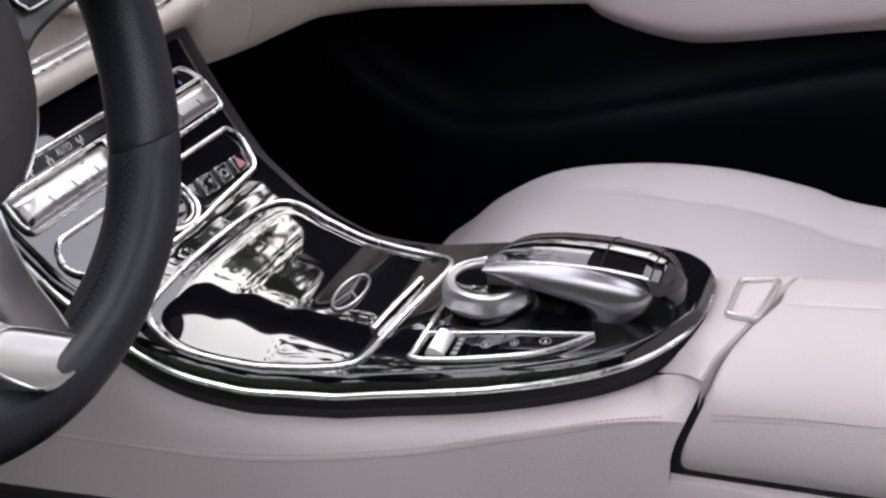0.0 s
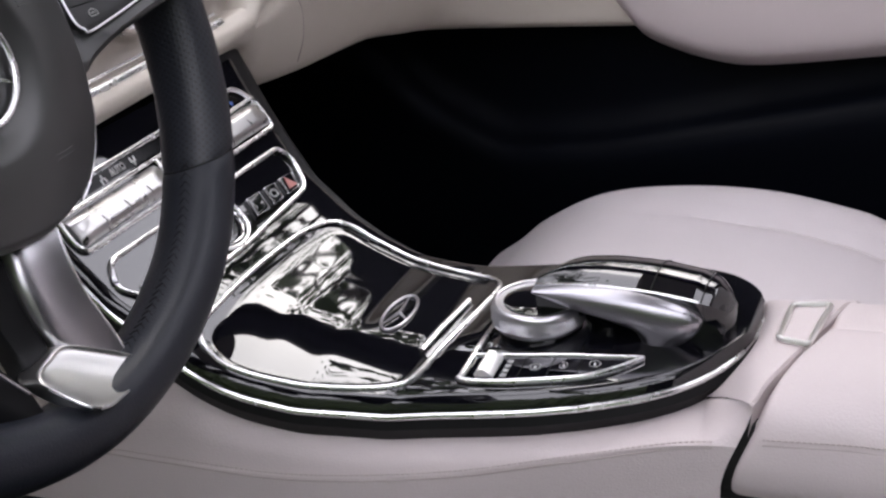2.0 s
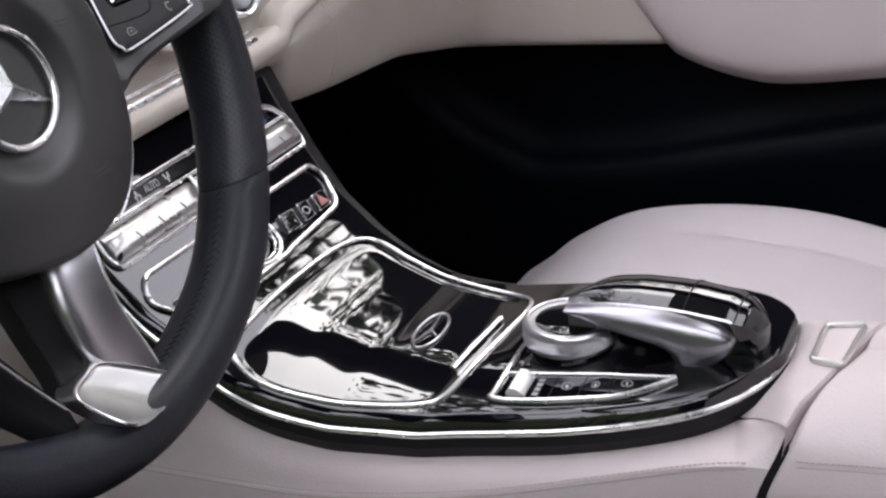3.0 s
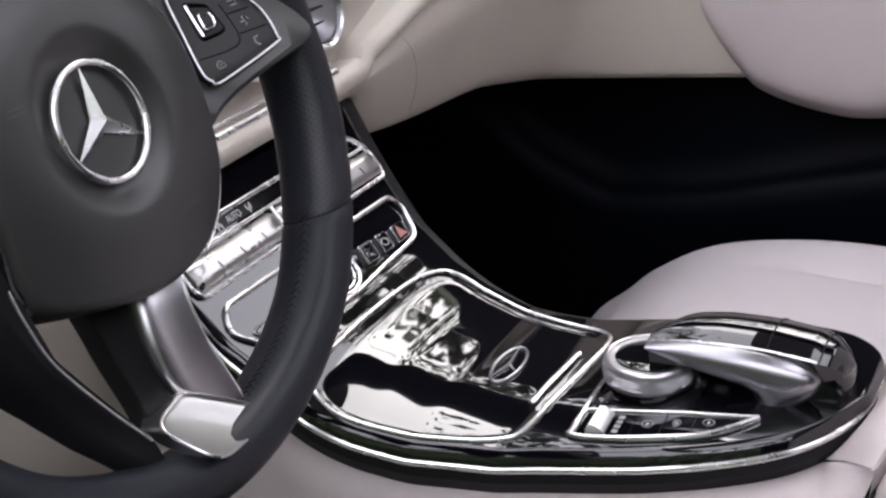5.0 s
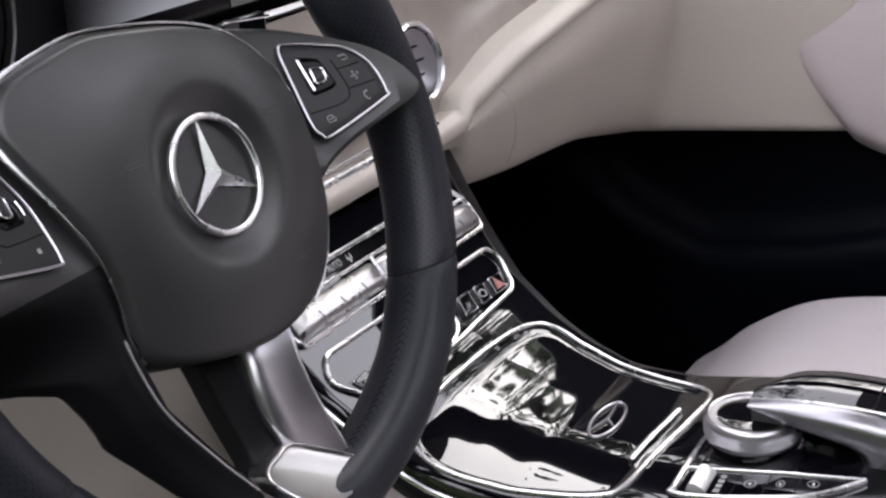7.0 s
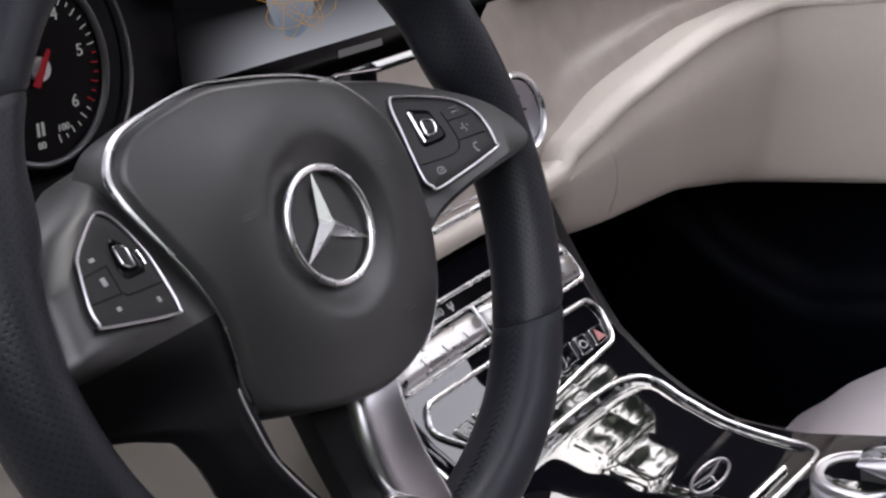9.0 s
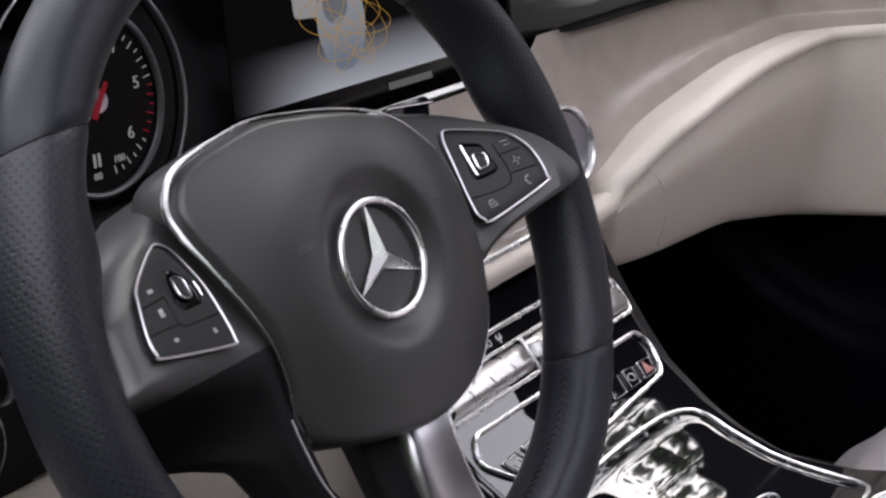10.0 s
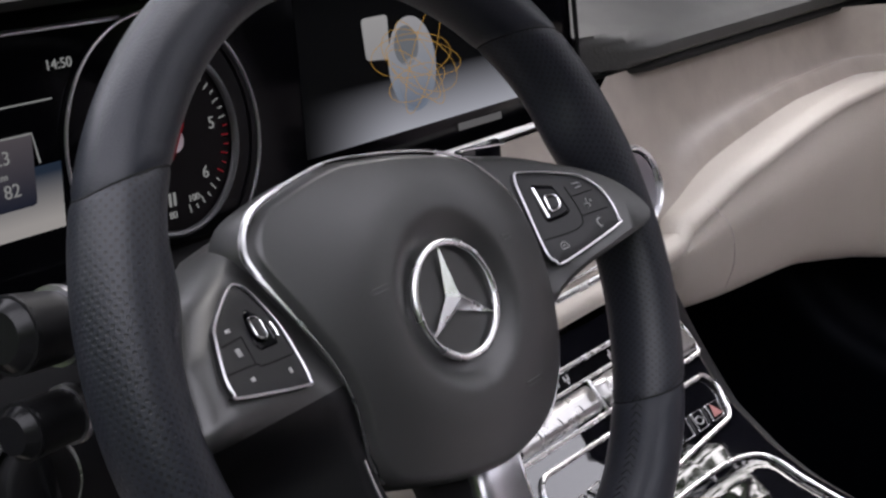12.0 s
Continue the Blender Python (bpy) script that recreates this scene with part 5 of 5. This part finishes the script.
flat("caption_bar", [(-0.024, 0.7155), (0.030, 0.7150), (0.030, 0.7095), (-0.024, 0.7100)], glowing("caption_glow", (0.25, 0.24, 0.25), LIT), display)
part("lower_edge", tube([(-0.20, YD - 0.014, 0.6990), (0.139, YD - 0.014, 0.6990)], 0.0034, sides=8), ALU, display, "pale metal strip under the screen")
part("side_edge", tube([(0.1425, YD - 0.002, 0.700), (0.1425, YD - 0.002, 0.842)], 0.0022, sides=8), BLACK, display)

# rev counter
TC = (-0.298, 0.757)
dial = flat("rev_counter", ell(TC[0], TC[1], 0.051, 0.056, 64), material("dial_black", (0.004, 0.003, 0.004), 0.4, spec=0.12), display, YD - 0.0015, "black rev counter")
part("dial_ring", tube([(x, YD - 0.003, z) for x, z in ell(TC[0], TC[1], 0.0505, 0.0555, 72)], 0.0022, True, 8, up=(0, 1, 0)), RINGGREY, dial, "dull metal ring")
part("outer_ring", tube([(x, YD - 0.004, z) for x, z in ell(TC[0] - 0.002, TC[1], 0.072, 0.078, 72)], 0.0010, True, 8, up=(0, 1, 0)), SILVER, display, "thin metal outer ring")
WHITE, REDGLOW = glowing("dial_white", (0.85, 0.85, 0.85), LIT * 0.6), glowing("dial_red", (0.6, 0.03, 0.05), LIT * 0.6)
for k in range(25):
    a = radians(100 - k * 7.5)
    r0, r1 = (0.0425, 0.0455) if k % 2 else (0.0405, 0.0455)
    p, q = (TC[0] + r0 * math.cos(a), TC[1] + r0 * math.sin(a)), (TC[0] + r1 * math.cos(a), TC[1] + r1 * math.sin(a))
    part("dial_mark", tube([(p[0], YD - 0.0022, p[1]), (q[0], YD - 0.0022, q[1])], 0.00045, sides=5), REDGLOW if 12 < k < 19 else WHITE, dial)
place = lambda cx, cz_: (lambda u, v, w: Vector((cx + u, YD - 0.0022 - w, cz_ + v)))
for txt, cx, cz_, sz in (("4", -0.2785, 0.7855, 0.0105), ("5", -0.2645, 0.7620, 0.0105), ("6", -0.2745, 0.7335, 0.0105), ("100", -0.2865, 0.7205, 0.0060), ("80", -0.304, 0.7135, 0.0060)):
    lettering("dial_number", txt, sz, place(cx, cz_), dial, WHITE)
for x in (-0.305, -0.3015):
    part("gauge_symbol", tube([(x, YD - 0.0022, 0.719), (x + 0.0005, YD - 0.0022, 0.727)], 0.0009, sides=5), WHITE, dial)
part("needle", tube([(TC[0] - 0.004, YD - 0.005, TC[1] - 0.009), (TC[0] + 0.009, YD - 0.005, TC[1] + 0.010)], lambda f: 0.0022 - 0.001 * f, sides=6), REDGLOW, dial, "red needle")
part("needle_hub", lathe([(0.0, 0.0), (0.0075, 0.0), (0.007, 0.002), (0.0, 0.003)], Matrix.Translation((TC[0] + 0.002, YD - 0.002, TC[1])) @ pose(0, 0, 0, 90), 24), SILVER, dial, "grey hub")
# middle of the instruments
lettering("time_lettering", "14:50", 0.0080, place(-0.3655, 0.8140), display, WHITE)
part("rule", tube([(-0.47, YD - 0.001, 0.7965), (-0.373, YD - 0.001, 0.7965)], 0.0005, sides=5), WHITE, display)
part("frame_line", tube([(-0.50, YD - 0.002, 0.836), (-0.32, YD - 0.002, 0.8335)], 0.0014, sides=6), SILVER, display, "thin metal line over the instruments")
tile = flat("trip_tile", [(p.x, p.y) for p in rounded([(-0.46, 0.780), (-0.390, 0.780), (-0.394, 0.742), (-0.46, 0.742)], 0.003)], gradient("trip_glow", (0.02, 0.025, 0.05), (0.16, 0.14, 0.16), LIT, 0.742, 0.779), display, YD - 0.002, "dark tile with trip figures")
for txt, cx, cz_, sz in (("6.3", -0.4120, 0.7700, 0.0105), ("km", -0.4125, 0.7605, 0.0055), ("82", -0.4080, 0.7520, 0.0105)):
    lettering("trip_figure", txt, sz, place(cx, cz_), tile, WHITE)
part("tile_edge", tube([(-0.46, YD - 0.003, 0.7805), (-0.3905, YD - 0.003, 0.7805), (-0.3885, YD - 0.003, 0.764)], 0.0006, sides=5), WHITE, tile)
lettering("parking_letter", "P", 0.007, place(-0.4125, 0.803), display, WHITE)
flat("floor_glow", [(-0.55, 0.762), (-0.374, 0.762), (-0.378, 0.726), (-0.55, 0.726)], gradient("floor_light", (0.75, 0.70, 0.68), (0.03, 0.05, 0.09), LIT, 0.732, 0.758), display, YD - 0.001, "pale lit lower band of the display")

# binnacle and dark dash round the column
part("binnacle", box((-0.60, 0.225, 0.66), (-0.20, 0.26, 0.692), 0.006), BLACK, dash, "black lower edge of the instruments")
part("binnacle_line", tube([(-0.56, 0.224, 0.6885), (-0.36, 0.224, 0.6885)], 0.0008, sides=6), SILVER, dash)
rows = [[(x, 0.30, 0.575), (x, 0.205, 0.578), (x, 0.20, 0.62), (x, 0.235, 0.68), (x, 0.30, 0.69)] for x in np.linspace(-0.74, -0.205, 6)]
part("knee_panel", loft(rows), BLACK, dash, "black panel under the instruments")
rows = [[(x, p.y, p.z) for p in smooth_path([(0, 0.34, 0.30), (0, 0.25, 0.33), (0, 0.205, 0.42), (0, 0.20, 0.52), (0, 0.206, 0.576)], 20)] for x in np.linspace(-0.74, -0.15, 8)]
part("lower_dash", loft(rows, closed=False), DASHCREAM, dash, "cream lower dash over the driver's knees")
part("hood", loft([[(x, 0.24, 0.846), (x, 0.21, 0.852), (x, 0.215, 0.862), (x, 0.40, 0.85), (x, 0.40, 0.84)] for x in (-0.60, -0.4, -0.2, 0.09)]), TAUPE, dash, "hood over the display")

# centre air vents
for cx in (0.136, 0.04, -0.056):
    vm = Matrix.Translation((cx, 0.206, 0.632)) @ pose(0, 0, 0, 78)
    vent = thing("air_vent", "round air vent with a bright chrome ring", "air vent", vm, "air vents in the dashboard")
    part("ring", lathe([(0.026, -0.004), (0.0285, 0.006), (0.0295, 0.012), (0.0315, 0.0135), (0.0335, 0.011), (0.034, -0.004)], Matrix(), 48), POLISH, vent, "polished chrome ring")
    part("bowl", lathe([(0.0, -0.012), (0.020, -0.010), (0.027, 0.004), (0.0275, 0.009), (0.026, 0.009), (0.0, -0.006)], Matrix(), 40), SATIN, vent, "satin silver bowl")
    for k in (-1, 0, 1):
        part("vane", box((-0.024, k * 0.012 - 0.001, -0.004), (0.024, k * 0.012 + 0.001, 0.004), 0.0006), BLACK, vent)
part("roll_seam", tube(smooth_path([(0.207, 0.160, 0.528), (0.203, 0.148, 0.555), (0.202, 0.149, 0.585), (0.2, 0.168, 0.607)], 20), 0.0004, sides=6), THREAD, dash, "joint across the padded roll")

# ---- column levers ----
lever = thing("paddle", "black shift paddle with a bright edge behind the wheel", "shift paddle")
part("blade", box((-0.249, 0.070, 0.722), (-0.212, 0.076, 0.7465), 0.002), GLOSS, lever, "black paddle blade")
part("edge", tube([(-0.2495, 0.069, 0.7475), (-0.2115, 0.069, 0.7435)], 0.0009, sides=6), CHROME, lever)


def stalk(a, b, r0, r1, label):
    s = thing("column_stalk", label, "lever", None, "stalks on the steering column")
    a, b = Vector(a), Vector(b)
    part("arm", tube([a.lerp(b, f) for f in np.linspace(0, 1, 12)], lambda f: r0 + (r1 - r0) * f, sides=14), BLACK, s, "black arm")
    d = (b - a).normalized()
    part("end_ring", tube([b - d * 0.030, b - d * 0.028, b - d * 0.026], lambda f: r1 * 1.04, sides=18), SILVER, s, "grey ring")
    part("end_cap", tube([b - d * 0.002, b + d * 0.002, b + d * 0.005], lambda f: r1 * (1.0 - 0.35 * f), sides=18), KEY, s, "black end cap")
    for k in (0.62, 0.72):
        p = a.lerp(b, k) + Vector((0, -r1 * 0.98, 0))
        part("symbol", box((p.x - 0.0015, p.y - 0.0004, p.z - 0.003), (p.x + 0.0015, p.y + 0.0004, p.z + 0.003), 0.0002), DIM, s)


stalk((-0.400, 0.12, 0.705), (-0.520, 0.095, 0.726), 0.011, 0.017, "black column stalk with a grey end ring")
stalk((-0.400, 0.12, 0.672), (-0.520, 0.10, 0.683), 0.009, 0.013, "slim black column stalk with grey symbols")
lm = Matrix.Translation((-0.495, 0.150, 0.640)) @ pose(0, 0, 0, 80)
light_knob = thing("light_switch", "black rotary light switch with a chrome ring", "switch", lm)
part("ring", lathe([(0.020, 0.0), (0.0225, 0.012), (0.0245, 0.013), (0.026, 0.0)], Matrix(), 40), POLISH, light_knob, "chrome ring")
part("knob", lathe([(0.0, 0.0), (0.0195, 0.0), (0.019, 0.020), (0.016, 0.022), (0.0, 0.022)], Matrix(), 36), BLACK, light_knob, "black knob")
part("grip", box((-0.003, -0.016, 0.021), (0.003, 0.016, 0.027), 0.001), KEY, light_knob)


# ---- trees round the car, seen in the lacquer ----
BARK = material("bark", (0.06, 0.05, 0.04), 0.9, grain=0.8, grain_scale=30, mottle=0.3, mottle_scale=3)
LEAF = material("leaves", (0.06, 0.09, 0.03), 0.6, mottle=0.35, mottle_scale=2)


def make_tree(seed, height, leaves):
    rnd = random.Random(seed)
    t = thing("tree", "tall leafy tree with spreading branches beyond the car", "tree", None, "trees beyond the car")
    tb = bmesh.new()
    trunk = [Vector((0.15 * math.sin(k * 0.9 + seed), 0.15 * math.cos(k * 1.3 + seed), height * 0.8 * k / 8)) for k in range(9)]
    tube(trunk, lambda f: 0.22 * (1 - 0.85 * f), sides=8, bm=tb)
    tips = []
    for k in range(22):
        f = rnd.uniform(0.22, 0.98)
        p = trunk[int(f * 8)]
        a = rnd.uniform(0, 6.283)
        l = height * rnd.uniform(0.18, 0.34) * (1.15 - 0.6 * f)
        d = Vector((math.cos(a), math.sin(a), rnd.uniform(0.15, 0.8)))
        limb = [p, p + d * l * 0.4, p + d * l * 0.75 + Vector((0, 0, 0.1 * l)), p + d * l + Vector((0, 0, 0.2 * l))]
        tube(limb, lambda g: 0.07 * (1 - 0.8 * g), sides=5, bm=tb)
        for m in range(6):
            q = limb[1].lerp(limb[3], rnd.random())
            e = q + Vector((rnd.gauss(0, 1), rnd.gauss(0, 1), rnd.gauss(0.3, 0.6))).normalized() * l * 0.4
            tube([q, q.lerp(e, 0.5) + Vector((0, 0, 0.05)), e], 0.018, sides=4, bm=tb)
            tips += [q, e, q.lerp(e, 0.6)]
    part("trunk", tb, BARK, t, "grey-brown bark")
    n = leaves
    P = np.zeros((n * 4, 3))
    for i in range(n):
        c = rnd.choice(tips) + Vector((rnd.gauss(0, 0.22), rnd.gauss(0, 0.22), rnd.gauss(0, 0.18)))
        u = Vector((rnd.gauss(0, 1), rnd.gauss(0, 1), rnd.gauss(0, 1))).normalized()
        v = u.orthogonal().normalized()
        s = rnd.uniform(0.06, 0.13)
        for k, (a, b) in enumerate(((-1, 0), (0, -0.6), (1, 0), (0, 0.6))):
            P[i * 4 + k] = c + u * s * a + v * s * b
    me = bpy.data.meshes.new("crown")
    me.from_pydata(P.tolist(), [], [(4 * i, 4 * i + 1, 4 * i + 2, 4 * i + 3) for i in range(n)])
    me.materials.append(LEAF)
    crown = new("crown", me)
    crown.parent = t
    return t


base = [make_tree(3, 9.0, 5200), make_tree(8, 11.0, 5600), make_tree(15, 7.5, 4200), make_tree(21, 10.0, 2600)]
spots = [(9.0, 1.5), (13.5, -2.6), (11.5, 5.5), (16.0, 3.0), (12.0, -1.5), (7.5, 8.5), (-8.0, 9.0), (2.8, 4.2), (7.5, 8.5), (3.0, 12.0), (-3.0, 13.0), (8.0, -0.9), (-5.0, -9.0), (2.0, -10.0), (3.5, -11.0), (8.5, 2.8), (-14.0, 6.5)]
for i, (x, y) in enumerate(spots):
    m = pose(x, y, -0.35, 0, 0, 67 * i)
    if i < 4:
        base[i].matrix_basis = m
    else:
        copy_thing(base[i % 4], m)


# unseen tall hedges, added round the car to block low sky light
def hedge(x0, y0, x1, y1, high, label):
    rnd = random.Random(int(10 * (x0 + 3 * y0)) + 77)
    n = 60
    a, b = Vector((x0, y0, 0)), Vector((x1, y1, 0))
    d = (b - a).normalized()
    side = Vector((-d.y, d.x, 0))
    rings = []
    for i in range(n):
        p = a.lerp(b, i / (n - 1))
        ring = []
        for k in range(14):
            q = 2 * math.pi * k / 14
            w = 0.9 * math.cos(q) * (1 + 0.25 * rnd.random())
            z = high * (0.5 + 0.5 * math.sin(q)) * (0.92 + 0.12 * rnd.random())
            ring.append(p + side * w + Vector((0, 0, z - 0.35)))
        rings.append(ring)
    h = tagged(part("hedge", loft(rings), LEAF, None, smooth=False), label, "hedge", kind="stuff")
    m = 5000
    P = []
    for i in range(m):
        ring = rings[rnd.randrange(n)]
        c = ring[rnd.randrange(14)] + Vector((rnd.gauss(0, 0.2), rnd.gauss(0, 0.2), rnd.gauss(0, 0.2)))
        u = Vector((rnd.gauss(0, 1), rnd.gauss(0, 1), rnd.gauss(0, 1))).normalized()
        v = u.orthogonal().normalized()
        s = rnd.uniform(0.05, 0.12)
        P += [tuple(c + u * s * e + v * s * f) for e, f in ((-1, 0), (0, -0.6), (1, 0), (0, 0.6))]
    me = bpy.data.meshes.new("hedge_leaves")
    me.from_pydata(P, [], [(4 * i, 4 * i + 1, 4 * i + 2, 4 * i + 3) for i in range(m)])
    me.materials.append(LEAF)
    new("hedge_leaves", me).parent = h


hedge(-4.6, -7.0, -4.6, 7.0, 3.2, "unseen hedge added beside the car to block low sky light")
hedge(-5.0, 8.5, 5.5, 8.5, 2.6, "unseen hedge added ahead of the car to block low sky light")
hedge(-5.0, -7.5, 7.0, -7.5, 4.5, "unseen hedge added behind the car to block low sky light")
